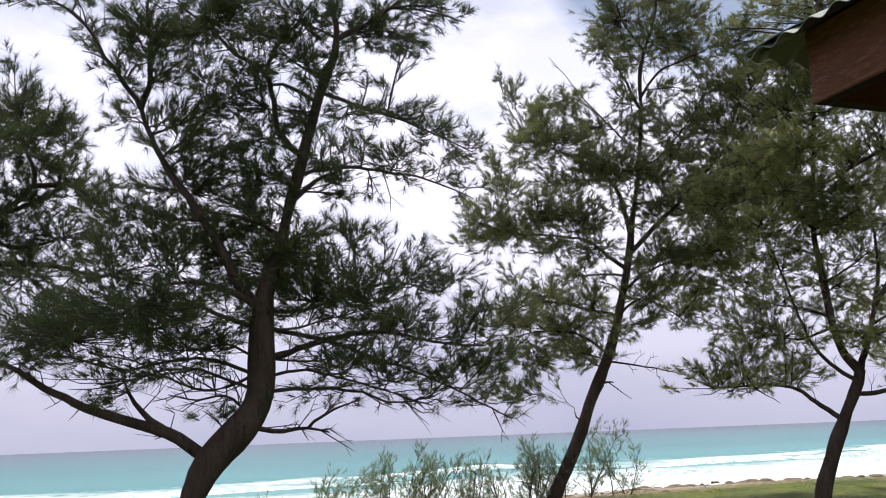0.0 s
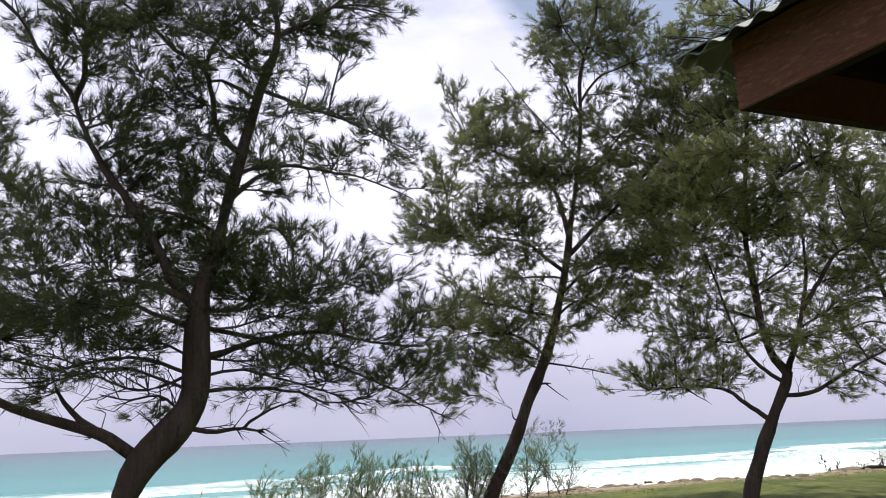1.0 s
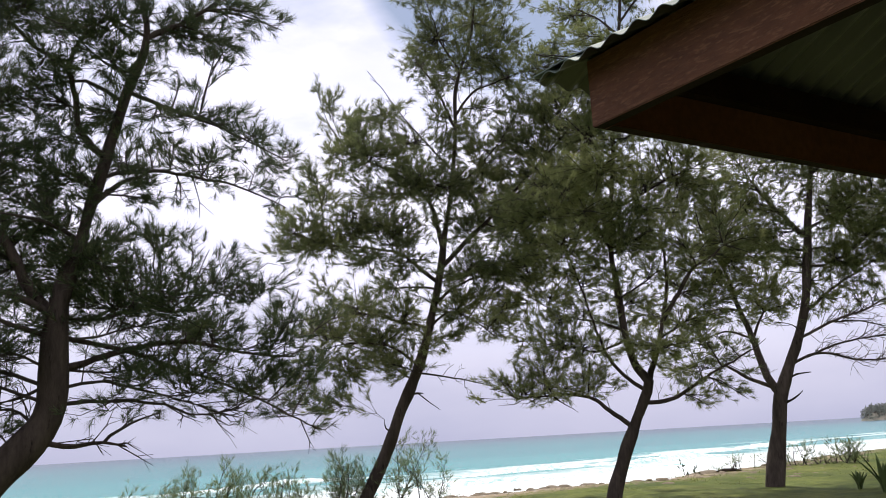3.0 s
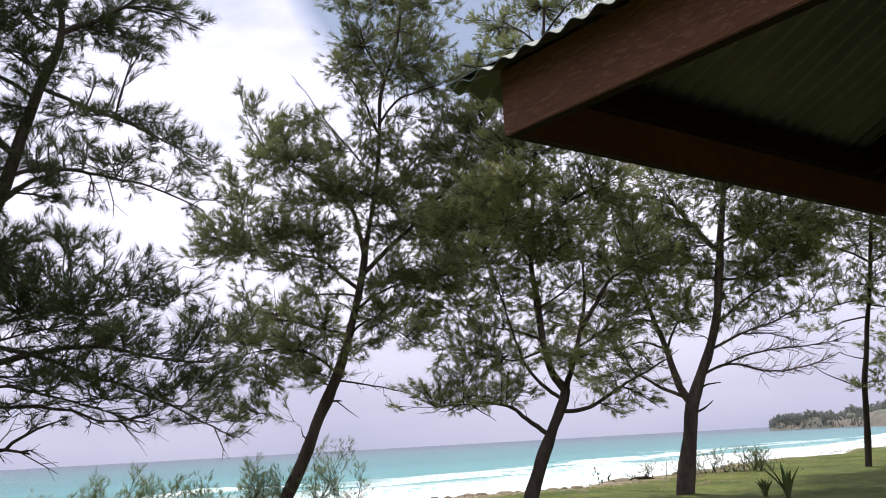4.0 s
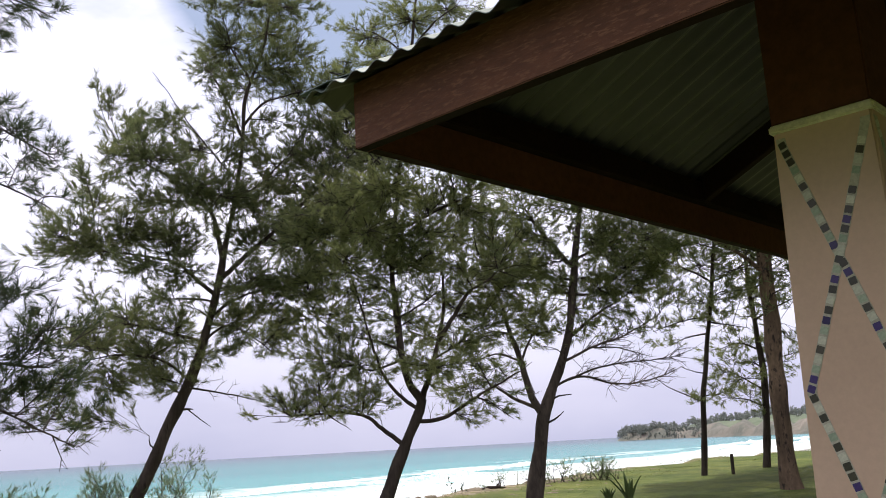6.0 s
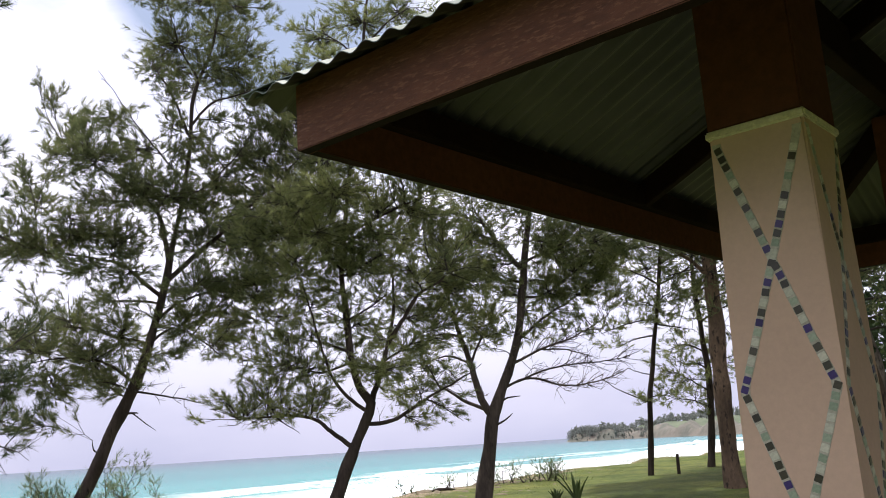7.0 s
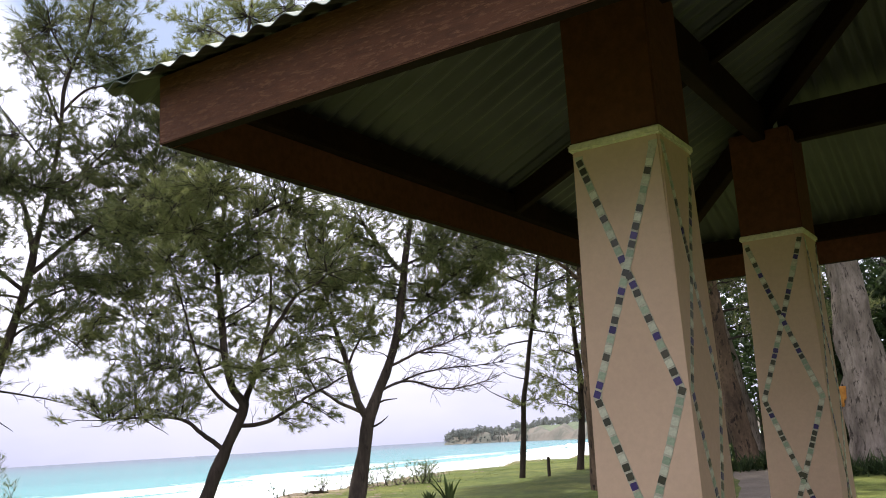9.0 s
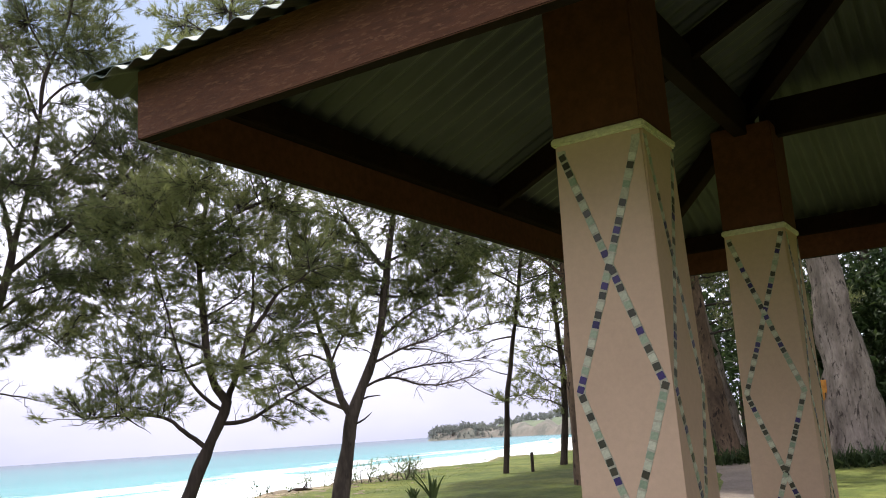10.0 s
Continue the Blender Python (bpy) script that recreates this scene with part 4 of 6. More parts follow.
T1_PADS_B = [
    (3.36, 2.12, 0.32, 0.21, 0.68), (1.42, 3.1, 0.43, 0.16, 0.53), (2.84, 3.52, 0.43, 0.21, 0.6), (1.14, 2.24, 0.43, 0.16, 0.3), (2.17, 3.94, 0.23, 0.16, 0.3), (2.52, 3.86, 0.14, 0.11, 0.3),
    (-1.01, 2.29, 0.34, 0.16, 0.6), (-0.08, 1.99, 0.24, 0.13, 0.5), (-1.29, 2.61, 0.85, 0.11, 0.3), (-0.32, 2.48, 0.57, 0.14, 0.3), (2.5, 2.14, 0.57, 0.13, 0.38), (-0.77, 4.6, 0.43, 0.26, 0.6),
    (-1.03, 5.44, 0.27, 0.2, 0.62), (-1.12, 5.98, 0.27, 0.27, 0.53), (-0.68, 5.97, 0.28, 0.34, 0.6), (-1.43, 6.57, 0.28, 0.26, 0.53), (-1.04, 6.75, 0.41, 0.24, 0.7), (-0.56, 6.65, 0.41, 0.33, 0.9)]
T1_PADS_C = [
    (-1.94, 6.84, 0.41, 0.1, 0.53), (-0.11, 5.59, 0.44, 0.28, 1.2), (-0.25, 6.07, 0.36, 0.33, 0.7), (0.09, 5.08, 0.4, 0.31, 0.6), (-0.2, 4.65, 0.36, 0.33, 0.9), (0.35, 5.67, 0.36, 0.27, 0.9),
    (0.36, 4.73, 0.36, 0.26, 0.7), (0.29, 4.16, 0.43, 0.23, 0.8), (0.55, 6.67, 0.41, 0.33, 0.9), (0.01, 6.76, 0.43, 0.28, 1.0), (1.04, 6.24, 0.33, 0.33, 0.9), (0.98, 6.84, 0.43, 0.28, 1.1),
    (0.62, 4.33, 0.26, 0.23, 0.6), (1.18, 5.06, 0.28, 0.27, 0.7), (1.44, 4.6, 0.34, 0.23, 0.5), (1.59, 4.13, 0.34, 0.27, 0.6), (1.54, 5.64, 0.34, 0.18, 0.6), (1.77, 5.29, 0.34, 0.16, 0.5)]
T1_PADS_D = [
    (1.81, 6.74, 0.43, 0.3, 0.9), (2.36, 6.73, 0.41, 0.2, 0.9), (2.72, 7.2, 0.41, 0.16, 0.9), (2.1, 7.1, 0.36, 0.2, 0.9), (2.11, 5.7, 0.41, 0.16, 0.8), (2.73, 5.49, 0.41, 0.16, 1.0),
    (2.17, 5.08, 0.43, 0.16, 1.0), (2.95, 5.2, 0.34, 0.16, 1.0), (3.13, 4.74, 0.28, 0.18, 0.6), (1.84, 6.07, 0.2, 0.13, 0.4), (0.07, 7.52, 0.92, 0.36, 0.8), (-1.01, 7.41, 0.71, 0.28, 0.62),
    (1.2, 7.64, 0.64, 0.36, 0.9), (2.17, 7.75, 0.64, 0.28, 0.8), (1.35, 8.47, 0.71, 0.43, 0.8), (0.62, 8.3, 0.64, 0.36, 0.7), (0.49, 5.25, 0.33, 0.28, 0.8), (0.22, 4.53, 0.36, 0.28, 0.8)]
T1_PADS_E = [
    (-0.37, 5.13, 0.36, 0.31, 0.7), (-0.35, 4.24, 0.43, 0.26, 0.8), (0.75, 3.92, 0.4, 0.28, 1.0), (1.16, 4.06, 0.36, 0.26, 0.7), (1.36, 3.72, 0.4, 0.21, 0.7), (1.45, 4.93, 0.36, 0.18, 0.6),
    (1.04, 5.64, 0.33, 0.28, 0.8), (0.62, 4.82, 0.31, 0.28, 0.7), (0.28, 6.18, 0.33, 0.28, 0.8), (-0.91, 6.38, 0.33, 0.28, 0.62), (1.82, 2.9, 0.5, 0.16, 0.46), (1.01, 2.51, 0.43, 0.13, 0.3),
    (2.66, 2.82, 0.43, 0.17, 0.53), (3.23, 2.54, 0.36, 0.21, 0.61)]
T1_PADS = T1_PADS_A + T1_PADS_B + T1_PADS_C + T1_PADS_D + T1_PADS_E
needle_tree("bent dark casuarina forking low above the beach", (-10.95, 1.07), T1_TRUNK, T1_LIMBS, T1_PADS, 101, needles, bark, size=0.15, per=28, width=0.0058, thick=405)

# the slender leaning tree
T2_TRUNK = [(-0.37, 0.38, 0.139), (-0.04, 1.02, 0.129), (0.26, 1.68, 0.123), (0.51, 2.28, 0.118), (0.79, 2.87, 0.109), (1.01, 3.45, 0.104), (1.2, 4.09, 0.089), (1.37, 4.74, 0.084), (1.5, 5.34, 0.08), (1.61, 5.96, 0.059), (1.78, 6.76, 0.049), (1.88, 7.46, 0.045), (1.97, 8.17, 0.041), (2.01, 9.02, 0.04), (2.16, 9.68, 0.036), (2.38, 10.25, 0.03), (2.55, 10.96, 0.024), (2.68, 12.07, 0.019)]
T2_LIMBS_A = [
    (0.06, 0.4, 0.2, [(1.57, 5.71), (1.45, 6.15), (1.35, 6.59), (0.92, 7.08), (0.2, 7.54), (-0.4, 7.84)]),
    (0.048, -0.3, 0.2, [(1.35, 4.85), (1.03, 5.21), (0.65, 5.54), (0.0, 5.69), (-0.95, 5.78)]),
    (0.06, -0.5, 0.15, [(1.45, 5.14), (1.95, 5.66), (2.51, 6.17), (3.11, 6.77), (3.65, 7.33), (4.28, 7.98)]),
    (0.019, 0.3, 0.15, [(1.43, 7.41), (0.99, 8.4), (0.55, 9.07), (0.11, 9.68)]),
    (0.027, 0.2, 0.3, [(0.84, 2.99), (1.28, 2.94), (1.84, 2.83), (2.32, 2.69)]),
    (0.033, -0.1, 0.0, [(0.72, 2.59), (0.86, 2.6), (0.98, 2.59)]),
    (0.017, 0.2, 0.0, [(0.9, 2.49), (1.11, 2.39), (1.31, 2.24)]),
    (0.024, 0.2, 0.0, [(0.34, 1.85), (0.18, 1.93), (0.15, 2.11)])]
T2_LIMBS_B = [
    (0.033, -0.4, 0.2, [(0.9, 3.16), (0.4, 3.56), (-0.32, 3.69), (-1.15, 3.59)]),
    (0.033, 0.4, 0.2, [(1.1, 3.86), (0.52, 4.12), (-0.3, 4.3), (-1.13, 4.14)]),
    (0.033, 0.4, 0.2, [(1.13, 3.95), (1.62, 4.25), (2.12, 4.05), (2.57, 3.67)]),
    (0.037, -0.5, 0.2, [(1.28, 4.47), (1.75, 4.78), (2.37, 5.0), (2.97, 5.0)]),
    (0.033, 0.5, 0.2, [(1.39, 4.8), (0.92, 4.82), (0.32, 4.79)]),
    (0.033, -0.4, 0.2, [(1.97, 8.56), (2.41, 9.14), (2.92, 9.35), (3.32, 9.51)]),
    (0.033, 0.4, 0.2, [(1.98, 8.36), (1.54, 9.37), (1.19, 9.91)]),
    (0.033, -0.4, 0.2, [(1.82, 7.02), (2.28, 7.25), (2.95, 8.0)])]
T2_LIMBS_C = [
    (0.033, 0.5, 0.2, [(1.67, 6.2), (2.21, 6.24), (2.92, 5.96), (3.64, 5.68)]),
    (0.027, 0.4, 0.2, [(2.35, 10.15), (2.87, 10.4), (3.29, 10.8)]),
    (0.027, -0.4, 0.2, [(2.19, 9.75), (1.78, 10.3), (1.63, 10.85)])]
T2_LIMBS = T2_LIMBS_A + T2_LIMBS_B + T2_LIMBS_C
T2_PADS_A = [
    (2.54, 10.82, 0.68, 0.39, 1.0), (1.63, 10.47, 0.58, 0.56, 0.9), (2.18, 11.55, 0.58, 0.43, 0.9), (1.22, 9.89, 0.46, 0.39, 0.8), (2.72, 9.97, 0.68, 0.39, 1.0), (3.21, 9.44, 0.46, 0.34, 0.8),
    (1.9, 9.51, 0.58, 0.31, 0.6), (2.76, 8.74, 0.46, 0.31, 0.6), (3.41, 10.36, 0.36, 0.43, 0.7), (-0.74, 9.02, 0.29, 0.29, 0.6), (-0.25, 8.35, 0.58, 0.39, 1.0), (0.32, 8.62, 0.46, 0.31, 0.7),
    (0.07, 7.75, 0.7, 0.43, 1.2), (-0.67, 7.75, 0.43, 0.27, 0.7), (-1.24, 7.39, 0.41, 0.27, 0.6), (-0.92, 6.75, 0.46, 0.31, 0.7), (0.86, 7.95, 0.58, 0.56, 0.5), (1.04, 7.15, 0.56, 0.43, 0.9)]
T2_PADS_B = [
    (0.29, 6.82, 0.7, 0.36, 1.0), (-0.34, 6.22, 0.8, 0.36, 1.0), (-1.42, 6.0, 0.53, 0.39, 1.1), (-0.81, 5.73, 0.58, 0.31, 0.9), (0.52, 6.09, 0.68, 0.41, 0.9), (-0.01, 5.45, 0.68, 0.31, 0.7),
    (0.83, 5.41, 0.53, 0.34, 0.7), (0.39, 4.82, 0.58, 0.29, 0.6), (-0.98, 5.0, 0.31, 0.14, 0.4), (-0.29, 4.4, 0.7, 0.36, 0.82), (-1.01, 4.05, 0.68, 0.41, 0.82), (0.14, 3.64, 0.68, 0.48, 0.9),
    (-0.58, 3.09, 0.58, 0.36, 0.82), (0.64, 4.11, 0.51, 0.41, 0.74), (0.45, 3.18, 0.41, 0.36, 0.66), (-1.01, 2.42, 0.53, 0.27, 0.66), (-1.45, 3.1, 0.48, 0.36, 0.66), (1.55, 7.0, 0.56, 0.43, 0.8)]
T2_PADS_C = [
    (2.25, 6.85, 0.58, 0.53, 0.9), (1.96, 6.1, 0.58, 0.31, 0.8), (2.82, 5.94, 0.7, 0.56, 0.77), (2.67, 7.24, 0.56, 0.56, 0.7), (2.14, 5.13, 0.7, 0.43, 1.0), (1.85, 4.39, 0.58, 0.41, 0.9),
    (1.54, 3.72, 0.56, 0.24, 0.7), (2.6, 4.02, 0.6, 0.46, 0.7), (2.87, 4.95, 0.58, 0.43, 0.7), (3.56, 7.85, 0.56, 0.56, 1.0), (4.27, 8.74, 0.58, 0.56, 1.1), (4.84, 8.04, 0.58, 0.56, 1.1),
    (3.46, 6.57, 0.8, 0.63, 1.2), (4.48, 6.88, 0.8, 0.63, 1.2), (3.08, 8.0, 0.46, 0.43, 0.8), (3.66, 5.66, 0.68, 0.43, 0.7), (3.97, 9.66, 0.58, 0.43, 0.9), (3.64, 8.74, 0.46, 0.43, 0.7)]
T2_PADS_D = [
    (1.28, 11.55, 0.48, 0.36, 0.7), (3.08, 11.5, 0.6, 0.36, 0.7), (2.13, 8.4, 0.43, 0.56, 0.4), (1.7, 7.89, 0.41, 0.46, 0.5), (2.42, 7.89, 0.46, 0.46, 0.5), (1.59, 8.57, 0.41, 0.41, 0.35),
    (1.52, 9.1, 0.41, 0.31, 0.4)]
T2_PADS = T2_PADS_A + T2_PADS_B + T2_PADS_C + T2_PADS_D
needle_tree("slender leaning casuarina with a feathery green crown", (-16.87, 8.74), T2_TRUNK, T2_LIMBS, T2_PADS, 202, needles_mid, bark, size=0.17, per=26, width=0.0085, thick=330)

# the tree with a forked trunk
T3_TRUNK = [(-0.15, 0.62, 0.137), (0.05, 1.16, 0.127), (0.28, 1.67, 0.118), (0.48, 2.11, 0.109), (0.62, 2.49, 0.1), (0.43, 2.76, 0.073), (0.29, 3.31, 0.068), (0.25, 3.78, 0.064), (0.2, 4.43, 0.059), (0.16, 4.98, 0.055), (0.21, 5.69, 0.046), (0.34, 6.62, 0.041), (0.46, 7.58, 0.036), (0.6, 8.68, 0.036), (0.77, 9.81, 0.032), (0.92, 10.97, 0.023), (1.03, 11.63, 0.018)]
T3_LIMBS_A = [
    (0.042, -0.4, 0.25, [(0.43, 2.41), (0.17, 2.64), (-0.13, 3.11), (-0.34, 3.77), (-0.48, 4.35), (-0.69, 5.03)]),
    (0.069, 0.4, 0.2, [(0.61, 2.49), (0.74, 2.79), (0.91, 3.3), (1.06, 3.84), (1.17, 4.49), (1.15, 5.17)]),
    (0.051, -0.3, 0.2, [(1.05, 3.71), (1.34, 4.12), (1.65, 4.57), (1.95, 4.73), (2.29, 4.99)]),
    (0.051, 0.2, 0.3, [(0.24, 1.72), (-0.14, 1.99), (-0.45, 2.24), (-0.99, 2.34), (-1.86, 2.32)]),
    (0.047, -0.3, 0.35, [(0.58, 2.04), (1.01, 2.13), (1.52, 2.42), (1.98, 2.67), (2.61, 2.98)]),
    (0.015, 0.1, 0.0, [(-1.21, 2.33), (-0.97, 2.17), (-0.74, 2.01)]),
    (0.023, -0.1, 0.0, [(0.42, 1.94), (0.39, 2.05), (0.44, 2.15)])]
T3_LIMBS_B = [
    (0.028, 0.4, 0.3, [(0.26, 3.44), (-0.15, 3.67), (-0.7, 3.81), (-1.35, 4.18)]),
    (0.028, -0.5, 0.3, [(0.23, 4.09), (0.67, 4.35), (1.02, 4.61)]),
    (0.028, 0.5, 0.3, [(0.27, 3.31), (-0.29, 3.12), (-0.72, 3.26), (-1.16, 3.39)]),
    (0.028, 0.4, 0.3, [(0.91, 3.28), (1.39, 3.56), (1.8, 3.89)]),
    (0.028, -0.4, 0.3, [(0.18, 5.11), (-0.27, 5.6), (-0.81, 6.1), (-1.25, 6.6)]),
    (0.033, 0.4, 0.3, [(0.24, 5.8), (0.79, 6.12), (1.49, 6.44), (2.08, 6.64)]),
    (0.028, -0.5, 0.3, [(0.37, 6.86), (-0.06, 7.37), (-0.5, 7.88)]),
    (0.028, 0.5, 0.3, [(0.5, 7.82), (1.15, 8.15), (1.77, 8.61)]),
    (0.028, 0.4, 0.3, [(0.73, 9.56), (0.32, 9.97), (-0.14, 10.25)])]
T3_LIMBS_C = [
    (0.028, -0.4, 0.3, [(0.77, 9.81), (1.31, 10.43), (1.82, 10.79)])]
T3_LIMBS = T3_LIMBS_A + T3_LIMBS_B + T3_LIMBS_C
T3_PADS_A = [
    (-1.74, 2.47, 0.55, 0.17, 0.8), (-0.98, 2.45, 0.55, 0.17, 0.8), (-0.33, 2.48, 0.43, 0.16, 0.5), (-0.73, 3.24, 0.66, 0.46, 0.74), (-1.23, 2.94, 0.43, 0.25, 0.8), (-0.47, 2.79, 0.5, 0.23, 0.7),
    (0.92, 3.1, 0.75, 0.19, 1.3), (0.39, 3.19, 0.34, 0.2, 0.7), (1.54, 2.69, 0.55, 0.19, 0.7), (2.06, 2.32, 0.34, 0.18, 0.6), (1.34, 2.21, 0.46, 0.17, 0.6), (-2.06, 2.66, 0.46, 0.14, 0.6),
    (-1.12, 4.28, 0.64, 0.39, 0.59), (-0.47, 3.91, 0.43, 0.3, 0.37), (0.54, 4.07, 0.52, 0.27, 0.6), (1.41, 3.56, 0.43, 0.27, 0.6), (1.79, 4.11, 0.43, 0.39, 0.6), (0.91, 4.62, 0.52, 0.32, 0.62)]
T3_PADS_B = [
    (-0.2, 4.77, 0.52, 0.34, 0.62), (0.52, 5.09, 0.52, 0.3, 0.79), (-0.74, 5.28, 0.55, 0.39, 0.9), (1.52, 5.04, 0.52, 0.34, 0.79), (2.1, 4.78, 0.43, 0.3, 0.62), (-1.54, 4.98, 0.55, 0.41, 0.74),
    (-1.79, 4.2, 0.43, 0.39, 0.67), (-1.28, 5.89, 0.75, 0.46, 1.1), (-0.35, 5.84, 0.75, 0.46, 1.2), (0.65, 5.78, 0.75, 0.39, 0.97), (1.44, 5.74, 0.55, 0.39, 0.88), (-0.78, 6.69, 0.75, 0.46, 1.2),
    (0.14, 6.73, 0.75, 0.46, 1.2), (0.92, 6.45, 0.64, 0.46, 1.1), (1.71, 6.28, 0.52, 0.46, 1.0), (2.25, 5.92, 0.43, 0.39, 0.79), (-0.05, 7.58, 0.64, 0.41, 1.1), (0.63, 7.33, 0.55, 0.3, 1.0)]
T3_PADS_C = [
    (1.87, 6.89, 0.55, 0.3, 0.9), (0.0, 8.47, 0.64, 0.52, 1.0), (0.82, 8.42, 0.64, 0.52, 1.0), (0.76, 9.4, 0.64, 0.41, 0.9), (1.36, 7.77, 0.64, 0.52, 0.9), (1.71, 9.35, 0.64, 0.52, 0.9),
    (-0.12, 10.09, 0.55, 0.39, 0.9), (0.74, 10.46, 0.66, 0.39, 1.0), (1.57, 10.67, 0.55, 0.3, 1.0), (-0.63, 9.53, 0.32, 0.23, 0.6), (0.09, 9.57, 0.43, 0.23, 0.7), (1.13, 11.36, 0.8, 0.3, 0.9),
    (-0.01, 4.22, 0.46, 0.34, 0.6), (0.74, 3.73, 0.46, 0.3, 0.6), (-0.92, 3.71, 0.5, 0.34, 0.59), (-1.6, 3.42, 0.46, 0.34, 0.59), (0.17, 3.54, 0.34, 0.23, 0.5), (1.23, 4.37, 0.46, 0.34, 0.62)]
T3_PADS_D = [
    (-0.44, 4.47, 0.5, 0.34, 0.52), (-1.1, 4.73, 0.57, 0.41, 0.67), (1.7, 3.23, 0.46, 0.23, 0.6), (2.31, 3.97, 0.46, 0.3, 0.6), (2.32, 5.34, 0.52, 0.41, 0.79), (0.73, 5.31, 0.57, 0.39, 0.79),
    (0.06, 5.35, 0.57, 0.39, 0.79), (-1.21, 2.31, 0.68, 0.1, 0.5), (-2.29, 2.5, 0.41, 0.11, 0.5), (2.23, 2.98, 0.41, 0.16, 0.5)]
T3_PADS = T3_PADS_A + T3_PADS_B + T3_PADS_C + T3_PADS_D
needle_tree("casuarina with a forked trunk and pale green sprays", (-13.21, 11.93), T3_TRUNK, T3_LIMBS, T3_PADS, 303, needles_sunlit, bark, size=0.14, per=23, width=0.0082, thick=385)

# the tree with bare lower twigs
T4_TRUNK = [(-0.24, 0.58, 0.172), (-0.15, 1.07, 0.16), (-0.06, 1.58, 0.146), (0.04, 2.1, 0.134), (0.29, 2.71, 0.099), (0.55, 3.35, 0.09), (0.76, 4.0, 0.082), (0.87, 4.65, 0.077), (0.95, 5.25, 0.074), (1.07, 5.95, 0.056), (1.14, 6.4, 0.051), (1.27, 7.23, 0.042), (1.43, 8.28, 0.035), (1.6, 9.36, 0.026)]
T4_LIMBS_A = [
    (0.089, -0.2, 0.2, [(-0.04, 2.08), (-0.2, 2.64), (-0.34, 3.29), (-0.53, 3.87), (-0.65, 4.46), (-0.83, 5.01)]),
    (0.069, 0.3, 0.2, [(0.94, 5.25), (0.78, 5.41), (0.51, 5.79), (0.19, 6.24), (-0.01, 6.6)]),
    (0.042, 0.2, 0.3, [(-0.15, 2.26), (-0.54, 2.52), (-0.88, 2.75), (-1.22, 2.93), (-1.9, 2.77)]),
    (0.034, 0.5, 1.1, [(0.33, 2.65), (0.9, 2.9), (1.54, 2.71), (2.19, 2.72), (2.83, 2.89)]),
    (0.034, -0.4, 1.1, [(0.59, 3.19), (1.17, 3.49), (1.86, 3.7), (2.66, 4.11)]),
    (0.034, 0.5, 1.1, [(0.75, 3.73), (1.34, 4.2), (1.8, 4.45), (2.45, 4.8)]),
    (0.025, -0.5, 1.1, [(0.47, 2.85), (1.35, 3.08), (2.23, 3.14), (3.04, 3.21)])]
T4_LIMBS_B = [
    (0.022, 0.3, 1.1, [(1.17, 3.49), (1.77, 3.44), (2.24, 3.26)]),
    (0.03, -0.1, 0.0, [(0.15, 2.4), (0.39, 2.51), (0.66, 2.54)]),
    (0.03, -0.2, 0.0, [(0.11, 1.96), (0.31, 2.06), (0.47, 2.2)]),
    (0.031, 0.3, 0.3, [(-0.33, 3.32), (-0.77, 3.47), (-1.26, 3.38)]),
    (0.031, -0.4, 0.3, [(-0.53, 3.89), (-0.87, 3.96), (-1.36, 3.87)]),
    (0.036, 0.4, 0.3, [(0.87, 4.58), (1.33, 4.67), (1.91, 5.01)]),
    (0.036, -0.4, 0.3, [(0.98, 5.45), (1.53, 5.66), (2.24, 5.87), (2.74, 5.96)]),
    (0.031, 0.4, 0.2, [(-0.3, 3.31), (-0.02, 3.9), (0.19, 4.26)]),
    (0.036, 0.4, 0.2, [(1.16, 6.46), (1.7, 6.94), (2.23, 7.17)]),
    (0.036, -0.4, 0.2, [(1.26, 7.1), (0.61, 7.54), (-0.01, 7.72)])]
T4_LIMBS = T4_LIMBS_A + T4_LIMBS_B
T4_PADS_A = [
    (1.48, 4.64, 0.55, 0.37, 1.0), (1.18, 4.99, 0.42, 0.27, 0.8), (2.17, 4.7, 0.42, 0.35, 0.7), (0.59, 4.72, 0.42, 0.27, 0.6), (-0.1, 4.52, 0.55, 0.27, 0.7), (-0.76, 4.44, 0.42, 0.27, 0.6),
    (0.23, 4.25, 0.42, 0.27, 0.6), (0.09, 3.82, 0.42, 0.2, 0.5), (-0.8, 3.88, 0.55, 0.2, 0.6), (-1.37, 3.69, 0.5, 0.22, 0.5), (1.67, 5.53, 0.55, 0.35, 1.0), (2.22, 5.26, 0.55, 0.35, 0.9),
    (1.82, 5.99, 0.55, 0.35, 0.9), (-0.25, 5.43, 0.55, 0.4, 0.9), (-0.8, 5.7, 0.42, 0.4, 0.9), (0.07, 5.2, 0.47, 0.32, 0.7), (-0.73, 5.01, 0.42, 0.27, 0.7), (2.78, 5.35, 0.42, 0.32, 0.8)]
